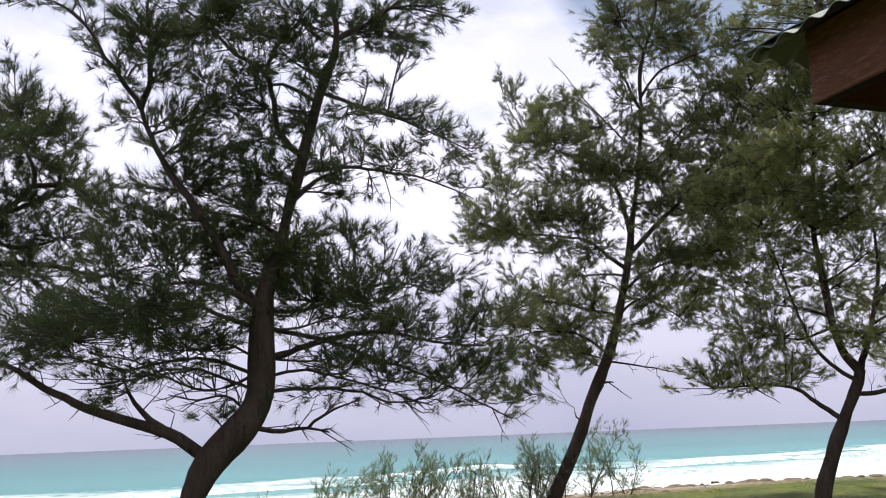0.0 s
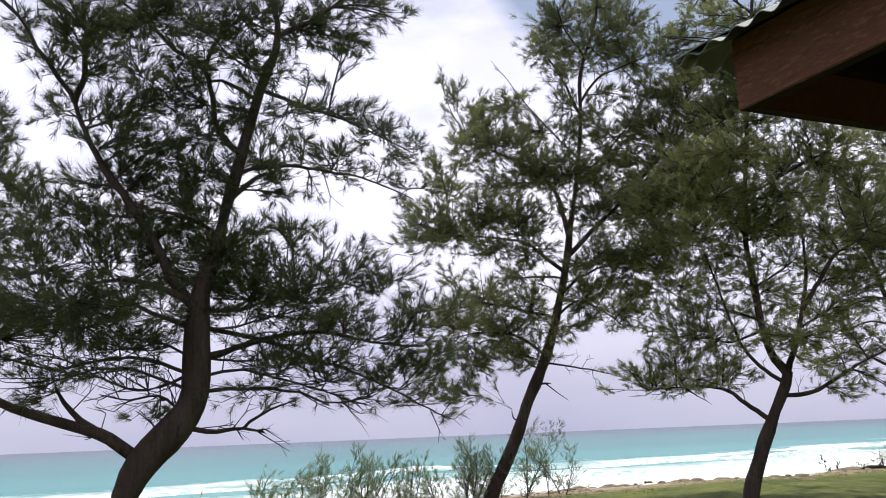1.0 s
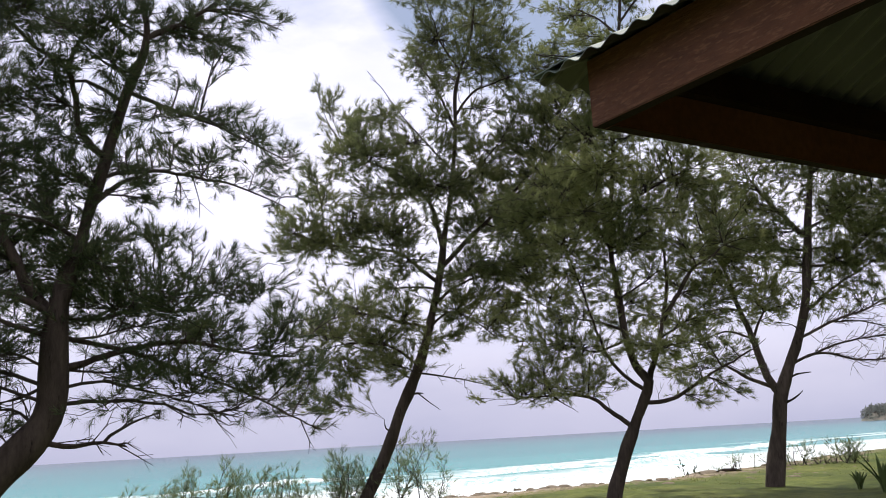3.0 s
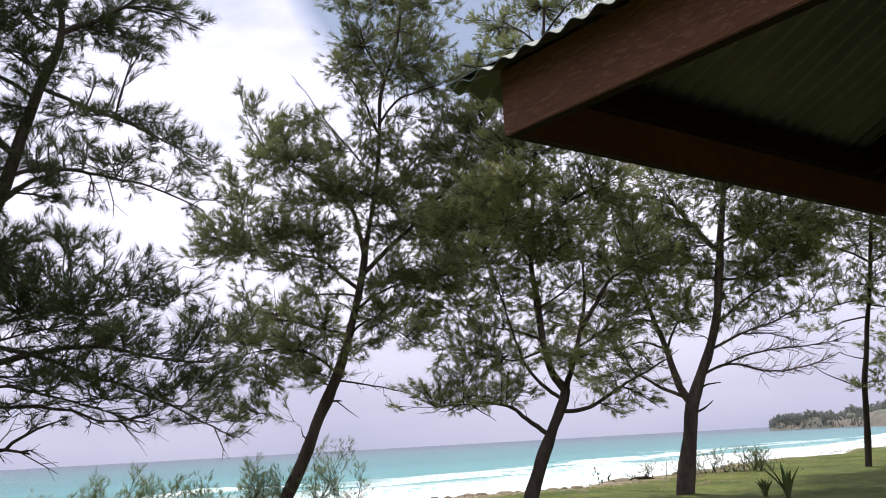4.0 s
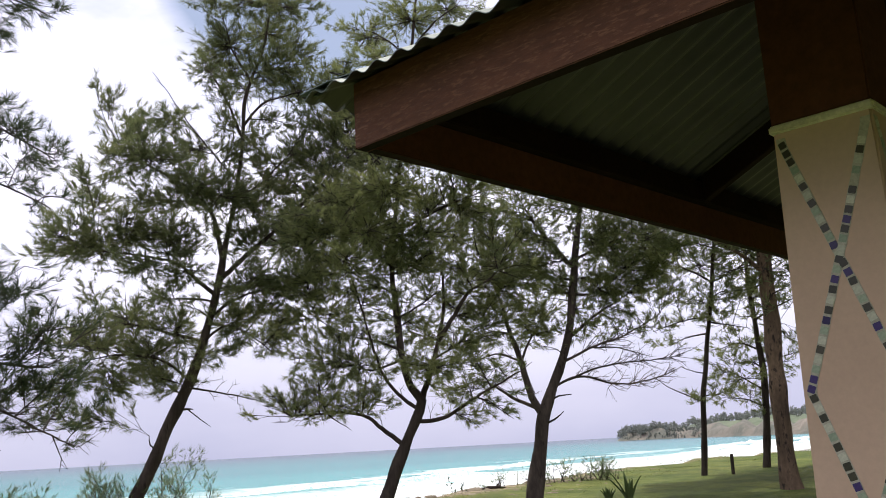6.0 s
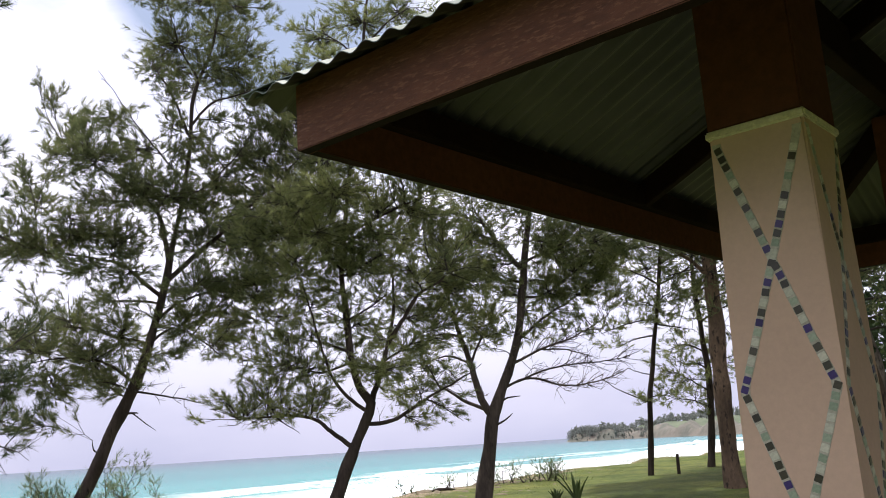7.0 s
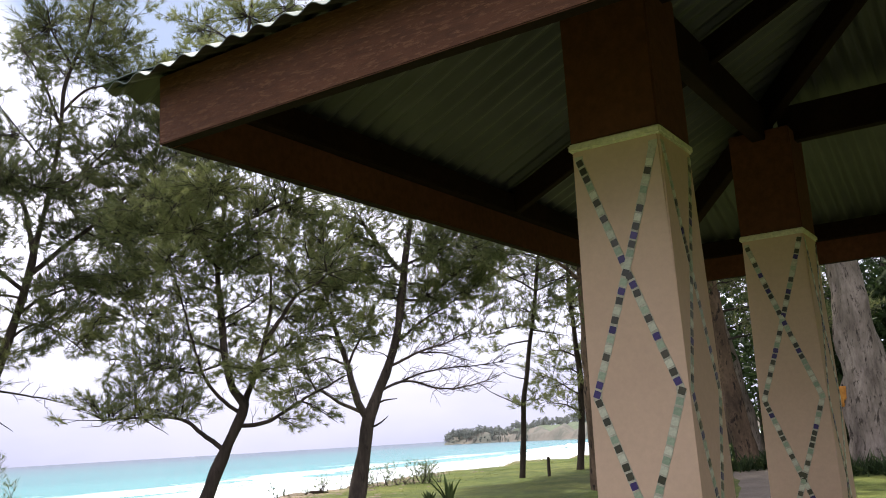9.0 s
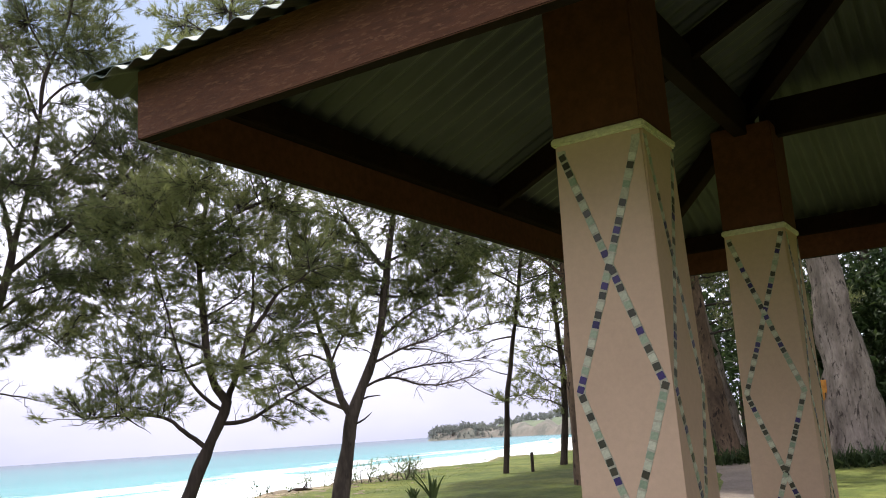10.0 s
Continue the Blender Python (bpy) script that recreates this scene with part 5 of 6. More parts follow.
T4_PADS_B = [
    (1.01, 6.08, 0.45, 0.32, 0.4), (-1.09, 6.59, 0.6, 0.35, 0.9), (-0.21, 6.53, 0.47, 0.35, 0.7), (0.69, 6.88, 0.7, 0.45, 0.7), (1.81, 6.67, 0.7, 0.45, 0.9), (2.62, 5.97, 0.57, 0.35, 0.8),
    (-0.29, 7.34, 0.7, 0.45, 0.8), (0.89, 7.79, 0.82, 0.45, 0.8), (2.02, 7.71, 0.62, 0.45, 0.7), (1.48, 8.82, 0.75, 0.5, 0.7), (-1.52, 3.04, 0.5, 0.17, 0.4), (-1.9, 2.75, 0.5, 0.15, 0.5),
    (2.59, 4.4, 0.45, 0.22, 0.4), (1.93, 3.89, 0.5, 0.15, 0.25), (-1.2, 4.47, 0.5, 0.3, 0.7), (-0.32, 4.91, 0.5, 0.35, 0.8), (-1.04, 5.21, 0.5, 0.37, 0.8), (0.46, 5.36, 0.5, 0.37, 0.6)]
T4_PADS_C = [
    (0.99, 4.32, 0.42, 0.27, 0.6), (1.21, 3.94, 0.42, 0.2, 0.5), (1.72, 4.27, 0.5, 0.22, 0.6), (1.91, 5.01, 0.55, 0.35, 0.9), (2.52, 4.97, 0.5, 0.32, 0.8), (-0.12, 6.03, 0.55, 0.4, 0.8),
    (0.37, 5.87, 0.45, 0.35, 0.5), (1.36, 5.8, 0.5, 0.32, 0.7), (2.46, 5.6, 0.55, 0.32, 0.8), (3.08, 5.56, 0.5, 0.32, 0.7), (-0.52, 3.69, 0.5, 0.2, 0.5), (-1.02, 3.36, 0.5, 0.15, 0.4),
    (-0.12, 4.15, 0.45, 0.25, 0.6), (0.59, 3.86, 0.37, 0.17, 0.4), (0.48, 7.42, 0.75, 0.45, 0.7), (1.49, 7.42, 0.75, 0.45, 0.8), (2.46, 6.95, 0.75, 0.42, 0.8), (1.05, 8.31, 0.87, 0.5, 0.8)]
T4_PADS = T4_PADS_A + T4_PADS_B + T4_PADS_C
needle_tree("casuarina with a stout grey trunk and bare lower twigs", (-12.14, 15.26), T4_TRUNK, T4_LIMBS, T4_PADS, 404, needles_sunlit, bark_mid, size=0.14, per=23, width=0.0085, thick=370)

# a neighbour beyond the bent tree
T5_TRUNK = [(-0.22, 1.18, 0.264), (-0.25, 2.01, 0.233), (-0.35, 2.87, 0.203), (-0.28, 3.75, 0.172), (-0.22, 4.67, 0.122), (-0.15, 5.62, 0.091), (-0.15, 6.59, 0.061), (-0.23, 7.41, 0.03)]
T5_LIMBS_A = [
    (0.071, -0.3, 0.3, [(-0.31, 3.45), (0.1, 3.88), (0.69, 4.19), (1.33, 4.24), (1.85, 4.16), (2.2, 4.11)]),
    (0.061, 0.3, 0.2, [(-0.32, 3.6), (0.2, 4.39), (0.79, 4.91), (1.2, 5.45), (1.02, 6.02), (0.92, 6.51)]),
    (0.041, 0.3, 0.2, [(0.79, 4.91), (1.43, 5.26), (1.56, 5.66), (1.62, 6.1)]),
    (0.041, 0.2, 0.2, [(1.2, 5.45), (1.73, 5.42), (2.13, 5.12)]),
    (0.051, -0.4, 0.2, [(-0.27, 4.05), (0.39, 4.56), (1.03, 4.45), (1.61, 4.65)])]
T5_LIMBS = T5_LIMBS_A
T5_PADS_A = [
    (0.91, 6.51, 0.47, 0.47, 0.9), (1.37, 6.3, 0.39, 0.37, 0.6), (1.03, 5.92, 0.47, 0.37, 0.8), (1.6, 6.18, 0.28, 0.22, 0.6), (1.72, 5.49, 0.47, 0.32, 0.8), (1.21, 5.18, 0.57, 0.37, 0.8),
    (2.05, 5.1, 0.39, 0.32, 0.8), (1.61, 4.65, 0.57, 0.32, 0.7), (1.02, 4.51, 0.47, 0.32, 0.8), (1.12, 3.96, 0.57, 0.26, 0.7), (1.85, 4.32, 0.47, 0.22, 0.6), (0.31, 5.92, 0.81, 0.51, 0.7),
    (0.38, 4.72, 0.81, 0.61, 0.7), (-0.28, 6.57, 0.81, 0.51, 0.7), (-0.72, 5.39, 0.91, 0.61, 0.7), (-0.58, 4.34, 1.01, 0.51, 0.7), (-0.03, 3.76, 0.81, 0.41, 0.7)]
T5_PADS = T5_PADS_A
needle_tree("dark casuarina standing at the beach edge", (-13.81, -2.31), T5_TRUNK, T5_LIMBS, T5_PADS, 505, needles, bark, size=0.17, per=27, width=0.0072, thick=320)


def shore(angle, dist):
    return (-dist * math.sin(radians(angle)), dist * math.cos(radians(angle)))


def wood_tree(label, angle, dist, trunk, count, low, spread, seed, roots=(), **kw):
    rnd = random.Random(seed)
    return casuarina(label, shore(angle, dist), trunk, list(roots) + auto_limbs(rnd, trunk, count, low, spread), seed, extra=0, **kw)


# the straight trees along the lawn; their unseen upper foliage is added to shade it
T6_TRUNK = [(-0.19, 0.5, 0.081), (-0.07, 1.65, 0.073), (0.0, 2.51, 0.069), (0.14, 3.23, 0.064), (0.26, 3.95, 0.058), (0.41, 4.69, 0.052), (0.54, 5.43, 0.048), (0.68, 6.33, 0.04), (0.92, 7.86, 0.032)]
T6_LIMBS_A = [
    (0.023, 0.3, 0.0, [(-0.01, 2.38), (-0.5, 2.6), (-0.91, 2.86), (-1.26, 3.15)]),
    (0.018, -0.3, 0.0, [(0.12, 3.02), (-0.23, 3.18), (-0.5, 3.32)]),
    (0.026, 0.3, 0.2, [(0.28, 4.07), (-0.21, 4.05), (-0.7, 3.85)]),
    (0.026, -0.3, 0.2, [(0.4, 4.6), (-0.31, 4.48), (-1.1, 4.27)]),
    (0.026, 0.3, 0.2, [(0.35, 4.39), (0.82, 4.29), (1.32, 4.16)]),
    (0.019, 0.2, 0.2, [(0.03, 2.45), (0.28, 2.55), (0.57, 2.47)]),
    (0.032, -0.5, 0.1, [(0.54, 5.35), (0.11, 5.74), (-0.45, 6.06)]),
    (0.032, 0.5, 0.1, [(0.54, 5.43), (1.12, 5.68), (1.67, 6.08)])]
T6_LIMBS = T6_LIMBS_A
T6_PADS_A = [
    (0.26, 2.53, 0.45, 0.15, 0.9), (-0.11, 2.51, 0.19, 0.1, 0.5), (-0.51, 3.93, 0.45, 0.15, 0.8), (-0.94, 4.35, 0.42, 0.15, 0.9), (-0.31, 4.51, 0.48, 0.16, 0.8), (0.04, 5.02, 0.64, 0.29, 1.0),
    (-0.52, 5.38, 0.64, 0.32, 1.0), (0.77, 5.1, 0.64, 0.35, 1.0), (-0.75, 6.01, 0.73, 0.35, 0.9), (0.27, 5.91, 0.73, 0.4, 1.0), (1.12, 5.68, 0.64, 0.35, 1.0), (1.49, 5.19, 0.48, 0.35, 0.9),
    (0.51, 4.68, 0.48, 0.24, 0.8), (0.71, 4.27, 0.4, 0.16, 0.6), (-0.1, 6.57, 0.97, 0.35, 0.9), (-1.0, 6.51, 0.81, 0.35, 0.9), (1.2, 6.43, 0.64, 0.32, 0.8), (0.58, 7.43, 1.13, 0.56, 0.8)]
# high layers out of view, added to cast shade on the lawn
T6_PADS_B = [
    (-1.14, 8.35, 1.77, 0.81, 1.0), (0.75, 9.0, 1.77, 0.89, 1.0), (-2.33, 8.99, 1.45, 0.81, 1.0), (-0.2, 10.11, 1.61, 0.89, 1.0), (-2.86, 10.31, 1.45, 0.81, 0.9), (-1.34, 11.28, 1.45, 0.81, 0.8)]
T6_PADS = T6_PADS_A + T6_PADS_B
needle_tree("thin straight casuarina on the lawn", shore(28.6, 24.5), T6_TRUNK, T6_LIMBS, T6_PADS, 521, needles_sunlit, bark, size=0.15, per=17, width=0.0118, thick=185, flute=0.01)
T7_TRUNK = [(-0.17, 0.59, 0.104), (-0.05, 1.56, 0.096), (0.02, 2.46, 0.09), (0.05, 3.21, 0.087), (0.01, 3.99, 0.073), (-0.02, 4.77, 0.063), (-0.05, 5.41, 0.056), (-0.03, 6.69, 0.052), (0.04, 8.15, 0.035)]
T7_LIMBS_A = [
    (0.031, 0.3, 0.2, [(0.02, 3.68), (-0.46, 3.93), (-0.95, 3.82)]),
    (0.031, -0.3, 0.2, [(0.03, 2.61), (-0.42, 2.94), (-1.01, 3.3)]),
    (0.028, 0.3, 0.2, [(-0.01, 2.22), (-0.48, 2.42), (-0.92, 2.46)]),
    (0.031, -0.2, 0.2, [(-0.01, 4.46), (0.25, 4.65), (0.66, 4.36)]),
    (0.031, 0.4, 0.2, [(0.06, 3.25), (-0.22, 3.39), (-0.67, 3.42)]),
    (0.031, -0.4, 0.2, [(-0.04, 5.25), (0.49, 5.67), (0.94, 5.78)])]
T7_LIMBS = T7_LIMBS_A
T7_PADS_A = [
    (-0.39, 3.87, 0.61, 0.21, 0.9), (-0.8, 3.59, 0.49, 0.17, 0.8), (-0.22, 3.39, 0.43, 0.24, 0.9), (-0.92, 3.21, 0.52, 0.17, 0.7), (-0.5, 2.95, 0.56, 0.21, 0.9), (-0.88, 2.82, 0.43, 0.14, 0.6),
    (-0.31, 2.63, 0.52, 0.21, 0.9), (0.14, 3.98, 0.43, 0.28, 0.7), (-0.77, 2.51, 0.35, 0.12, 0.5), (-0.23, 4.63, 0.52, 0.24, 0.6), (0.07, 2.15, 0.28, 0.14, 0.5), (0.28, 5.21, 0.7, 0.43, 0.9),
    (0.62, 4.09, 0.43, 0.35, 0.7), (0.68, 3.32, 0.35, 0.43, 0.6), (-0.32, 6.56, 1.04, 0.52, 0.8), (0.58, 7.75, 1.22, 0.61, 0.8), (1.16, 8.83, 1.91, 0.87, 1.0), (-0.25, 10.05, 1.91, 0.96, 1.0)]
T7_PADS_B = [
    (1.68, 10.59, 1.74, 0.87, 0.9)]
T7_PADS = T7_PADS_A + T7_PADS_B
needle_tree("thin casuarina near the lawn's end", shore(25.1, 26.0), T7_TRUNK, T7_LIMBS, T7_PADS, 522, needles_sunlit, bark, size=0.15, per=17, width=0.0118, thick=185, flute=0.01)
T8_TRUNK = [(-0.22, 0.33, 0.25), (-0.26, 0.62, 0.197), (-0.27, 1.11, 0.171), (-0.26, 1.78, 0.164), (-0.25, 2.45, 0.164), (-0.24, 3.14, 0.164), (-0.21, 3.83, 0.158), (-0.21, 4.54, 0.145), (-0.2, 5.26, 0.132), (-0.13, 6.47, 0.105), (-0.0, 7.96, 0.066)]
T8_LIMBS_A = [
    (0.053, -0.6, 0.1, [(-0.2, 4.66), (-0.66, 5.19), (-1.31, 5.64)]),
    (0.053, 0.8, 0.1, [(-0.19, 5.13), (0.49, 5.41), (1.17, 5.57)]),
    (0.053, 1.2, 0.1, [(-0.17, 5.74), (-0.63, 6.54), (-1.15, 7.12)]),
    (0.053, -1.2, 0.1, [(-0.13, 6.22), (0.55, 6.86), (1.27, 7.25)]),
    (0.053, 1.5, 0.1, [(-0.16, 5.86), (-0.96, 6.71), (-2.1, 7.39), (-3.3, 7.98)]),
    (0.053, -1.5, 0.1, [(-0.18, 5.74), (-0.86, 6.57), (-1.87, 7.23), (-2.82, 7.64)])]
T8_LIMBS = T8_LIMBS_A
# the wide upper layers are out of view, added for the lawn's shade
T8_PADS_A = [
    (-0.25, 4.84, 0.66, 0.29, 0.9), (0.2, 4.44, 0.45, 0.37, 0.9), (-0.54, 5.24, 0.66, 0.33, 0.9), (0.08, 5.71, 1.18, 0.53, 1.0), (0.91, 5.24, 0.92, 0.53, 1.0), (-0.9, 6.2, 1.05, 0.53, 0.9),
    (0.43, 6.76, 1.45, 0.66, 1.0), (-0.89, 7.34, 1.18, 0.59, 0.9), (1.49, 6.36, 1.05, 0.66, 0.9), (0.01, 8.08, 1.45, 0.66, 0.9), (1.21, 7.63, 1.18, 0.66, 0.9), (-3.57, 7.89, 1.45, 0.59, 1.1),
    (-2.24, 7.16, 1.45, 0.59, 1.1), (-2.75, 8.42, 1.58, 0.66, 1.1), (-1.44, 6.66, 1.45, 0.59, 1.1), (-1.67, 7.98, 1.58, 0.66, 1.1), (-0.69, 7.05, 1.58, 0.66, 1.1), (0.77, 5.86, 1.45, 0.59, 1.0)]
T8_PADS_B = [
    (1.86, 5.95, 1.45, 0.66, 1.0), (1.35, 6.99, 1.58, 0.66, 1.0), (-1.2, 8.95, 1.58, 0.66, 1.0), (0.47, 9.03, 1.71, 0.66, 1.0), (-4.3, 8.55, 1.18, 0.53, 1.0)]
T8_PADS = T8_PADS_A + T8_PADS_B
needle_tree("brown casuarina with a leaning trunk", shore(23.7, 19.5), T8_TRUNK, T8_LIMBS, T8_PADS, 523, needles_mid, bark_brown, size=0.2, per=15, width=0.017, thick=92)
wood_tree("old rough-barked casuarina beside the path", 15.9, 23.2, [(0.08, 0.5, 0.36), (0.05, 0.9, 0.29), (-0.05, 1.6, 0.26), (-0.25, 3.5, 0.24), (-0.4, 6.0, 0.2), (-0.5, 11.0, 0.08)], 26, 3.6, 3.4, 524, mat=needles_mid, size=0.17, reach=0.95, width=0.018, dense=0.5, per=9, wood=bark_brown)
wood_tree("old casuarina with pale bark", 15.2, 27.0, taper([(0.05, 0.4), (-0.1, 2.0), (-0.5, 4.5), (-0.8, 8.0), (-0.9, 12.0)], 0.25, 0.08), 24, 4.0, 3.2, 525, mat=needles_mid, size=0.17, reach=0.95, width=0.018, dense=0.5, per=9, wood=bark_pale)
wood_tree("massive pale-barked tree with a flared foot", 9.1, 20.9, [(0.24, 0.35, 0.86), (0.22, 0.8, 0.68), (0.15, 2.0, 0.53), (0.045, 3.5, 0.405), (-0.03, 4.8, 0.3), (-0.2, 7.0, 0.26), (-0.4, 11.0, 0.14)], 26, 5.4, 4.0, 526, size=0.28, reach=1.0, width=0.026, dense=0.34, wood=bark_pale, sides=48, flute=0.14)

# ---- shrubs and smaller things on the bank and the lawn
def shrub(label, angle, dist, tall, stems, seed, mat, size=0.13, width=0.0055, lean=0.55, per=15, name="young_casuarina", leafy=1.0):
    """Upright thin stems with feathery sprays all the way up."""
    rnd, rng = random.Random(seed), np.random.default_rng(seed)
    x, y = shore(angle, dist)
    ob = thing(name, label, "shrub", (x, y, ground_z(x, y)), "bank shrubs")
    verts, faces, sprays = [], [], []
    for i in range(stems):
        a = rnd.uniform(0, 2 * math.pi)
        d = Vector((math.cos(a) * lean * rnd.random(), math.sin(a) * lean * rnd.random(), 1.0))
        h = tall * rnd.uniform(0.6, 1.0) if i else tall
        foot = Vector((rnd.gauss(0, 0.12), rnd.gauss(0, 0.12), -0.05))
        pts = [foot, foot + d * h * 0.5 + Vector((rnd.gauss(0, 0.04), rnd.gauss(0, 0.04), 0)), foot + d * h]
        line, rad = smooth_line(pts, [0.014, 0.009, 0.003], 0.12)
        verts, faces = [], []
        tube(verts, faces, line, rad, 5)
        grow(line, rad, rnd, 1.9 * leafy, 0.46 * tall ** 0.5, verts, faces, sprays, 0.06, 0.06, 0.5)
        mesh_object("stem", verts, faces, twig_bark, ob, smooth=True)
    needle_mesh("foliage", np.array([p for p, d in sprays]), np.array([d for p, d in sprays]), np.full(len(sprays), size), mat, ob, rng, per, width, 0.4, -0.1)
    return ob


shrub_green = leaf_material("young grey green needles", [(0.0, (0.125, 0.17, 0.09)), (0.6, (0.19, 0.24, 0.125)), (1.0, (0.28, 0.31, 0.165))], 0.5)
for i, (angle, dist, tall, stems) in enumerate([(80.5, 17.2, 0.7, 4), (77.8, 17.0, 1.15, 5), (74.8, 17.3, 1.32, 6), (72.9, 17.6, 1.45, 4), (71.2, 17.4, 1.1, 6), (68.9, 17.8, 1.1, 5), (66.6, 19.0, 0.8, 5),
                                                 (65.0, 19.2, 1.35, 8), (61.3, 20.4, 1.45, 4), (59.9, 20.4, 1.0, 4), (76.2, 16.6, 0.8, 6), (70.0, 17.0, 0.7, 6), (63.4, 19.6, 1.0, 5)]):
    shrub("feathery young casuarina on the sandy bank edge", angle, dist, tall * 0.95, max(3, stems - 1), 600 + i, shrub_green, leafy=0.72, lean=0.7)
shrub("feathery upright bush beside the beach", 35.0, 25.0, 0.5, 8, 640, shrub_green, lean=0.75, leafy=0.9)
shrub("sparse bush at the edge of the lawn", 37.6, 24.8, 0.5, 4, 641, shrub_green, leafy=0.7)
for i, (angle, dist, tall) in enumerate([(41.1, 24.6, 0.42), (39.5, 24.8, 0.40), (38.7, 24.6, 0.30), (43.2, 24.9, 0.26), (36.6, 24.9, 0.42), (45.6, 24.4, 0.2), (36.0, 25.0, 0.3), (42.0, 24.8, 0.24), (34.2, 25.2, 0.24)]):
    shrub("low scrubby bush on the bank edge", angle, dist, tall * 0.72, 5, 650 + i, shrub_green, size=0.08, width=0.008, lean=0.9, per=8, name="scrub_bush", leafy=0.85)
shrub("leafy sapling with dark round leaves", 43.9, 24.6, 0.62, 3, 670, leaves, size=0.09, width=0.035, lean=0.35, per=4, name="sapling", leafy=0.35)

# a low sandy mound and a dark driftwood log where the bank breaks off
soil = two_scale("sandy brown soil", (0.17, 0.135, 0.095), (0.33, 0.27, 0.20), 3.0, 30, 0.95, None, 0.9, 0.02)


def lump(verts, faces, x, y, wide, tall, turn, seed):
    """A low uneven clod sitting in the ground."""
    first = len(verts)
    for i in range(4):
        e = (i / 3) * math.pi / 2
        for j in range(8):
            a = j * math.pi / 4
            r = wide * math.cos(e) * (1 + 0.35 * noise.noise(Vector((math.cos(a) * 1.3, math.sin(a) * 1.3, seed * 1.7 + i))))
            px, py = r * math.cos(a), 0.6 * r * math.sin(a)
            gx, gy = x + px * math.cos(turn) - py * math.sin(turn), y + px * math.sin(turn) + py * math.cos(turn)
            verts.append((gx, gy, ground_z(x, y) - 0.04 + (tall + 0.04) * math.sin(e) * (1 + 0.3 * noise.noise(Vector((gx * 3, gy * 3, seed))))))
    for i in range(3):
        for j in range(8):
            k = (j + 1) % 8
            faces.append((first + 8 * i + j, first + 8 * i + k, first + 8 * i + 8 + k, first + 8 * i + 8 + j))


verts, faces = [], []
x, y = shore(42.9, 24.5)
lump(verts, faces, x, y, 0.62, 0.24, 0.8, 3)
tagged(mesh_object("sand_mound", verts, faces, soil, smooth=True), "low brown sandy mound on the bank edge", "mound")
x, y = shore(41.6, 24.0)
log = thing("driftwood_log", "dark weathered driftwood log lying in the grass", "log", (x, y, ground_z(x, y)))
verts, faces = [], []
tube(verts, faces, [Vector((-0.28, -0.13, 0.0)), Vector((-0.1, -0.04, 0.03)), Vector((0.1, 0.08, 0.03)), Vector((0.26, 0.19, 0.0))], [0.02, 0.045, 0.04, 0.018], 8)
mesh_object("shaft", verts, faces, bark, log, smooth=True)
verts, faces = [], []
tube(verts, faces, [Vector((0.06, 0.06, 0.04)), Vector((0.1, 0.04, 0.1)), Vector((0.16, 0.03, 0.14))], [0.014, 0.01, 0.005], 6)
mesh_object("broken_branch", verts, faces, bark, log, smooth=True)

# clods and litter along the broken edge of the bank
rnd = random.Random(63)
verts, faces = [], []
for i in range(330):
    y = rnd.uniform(6.0, 24.0)
    x = bank_x(y) + rnd.gauss(1.1, 1.0)
    lump(verts, faces, x, y, rnd.uniform(0.05, 0.26), rnd.uniform(0.006, 0.03), rnd.uniform(0, 3), i * 0.37)
tagged(mesh_object("clods", verts, faces, soil, smooth=True), "brown sandy clods along the broken bank edge", "soil", kind="stuff")

blade_green = leaf_material("grey green blades", [(0.0, (0.10, 0.15, 0.06)), (1.0, (0.17, 0.22, 0.09))], 0.3)


def spiky_plant(angle, dist, tall, seed):
    """A rosette of long arching pointed leaves."""
    rnd = random.Random(seed)
    x, y = shore(angle, dist)
    ob = thing("spiky_plant", "dark green plant with long pointed arching leaves", "plant", (x, y, ground_z(x, y)))
    for i in range(11):
        a, out = rnd.uniform(0, 2 * math.pi), rnd.uniform(0.08, 0.6)
        side, go = Vector((-math.sin(a), math.cos(a), 0)), Vector((math.cos(a), math.sin(a), 0))
        h = tall * rnd.uniform(0.7, 1.05)
        verts, faces = [], []
        for j in range(6):
            s = j / 5
            p = go * out * h * s ** 1.4 + Vector((0, 0, h * (s - 0.28 * out * s * s)))
            w = 0.048 * (1 - s) ** 0.7 * (0.6 + 0.8 * min(1, s * 4)) + 0.002
            verts += [p - side * w, p + side * w, p + Vector((0, 0, -0.012)) + go * 0.006]
            if j:
                k = 3 * j
                faces += [(k - 3, k - 2, k + 1, k), (k - 2, k - 1, k + 2, k + 1), (k - 1, k - 3, k, k + 2)]
        mesh_object("leaf_blade", verts, faces, blade_green, ob)
    return ob


spiky_plant(33.7, 17.6, 0.74, 680)
spiky_plant(34.9, 18.4, 0.36, 681)

# a short wooden post on the lawn
x, y = shore(27.4, 24.3)
post = thing("wooden_post", "short weathered wooden post in the grass", "post", (x, y, ground_z(x, y)))
verts, faces = [], []
tube(verts, faces, [Vector((0, 0, -0.2)), Vector((0.005, 0, 0.2)), Vector((0.01, 0.0, 0.48)), Vector((0.01, 0.0, 0.5))], [0.045, 0.044, 0.042, 0.032], 9)
mesh_object("shaft", verts, faces, bark, post)

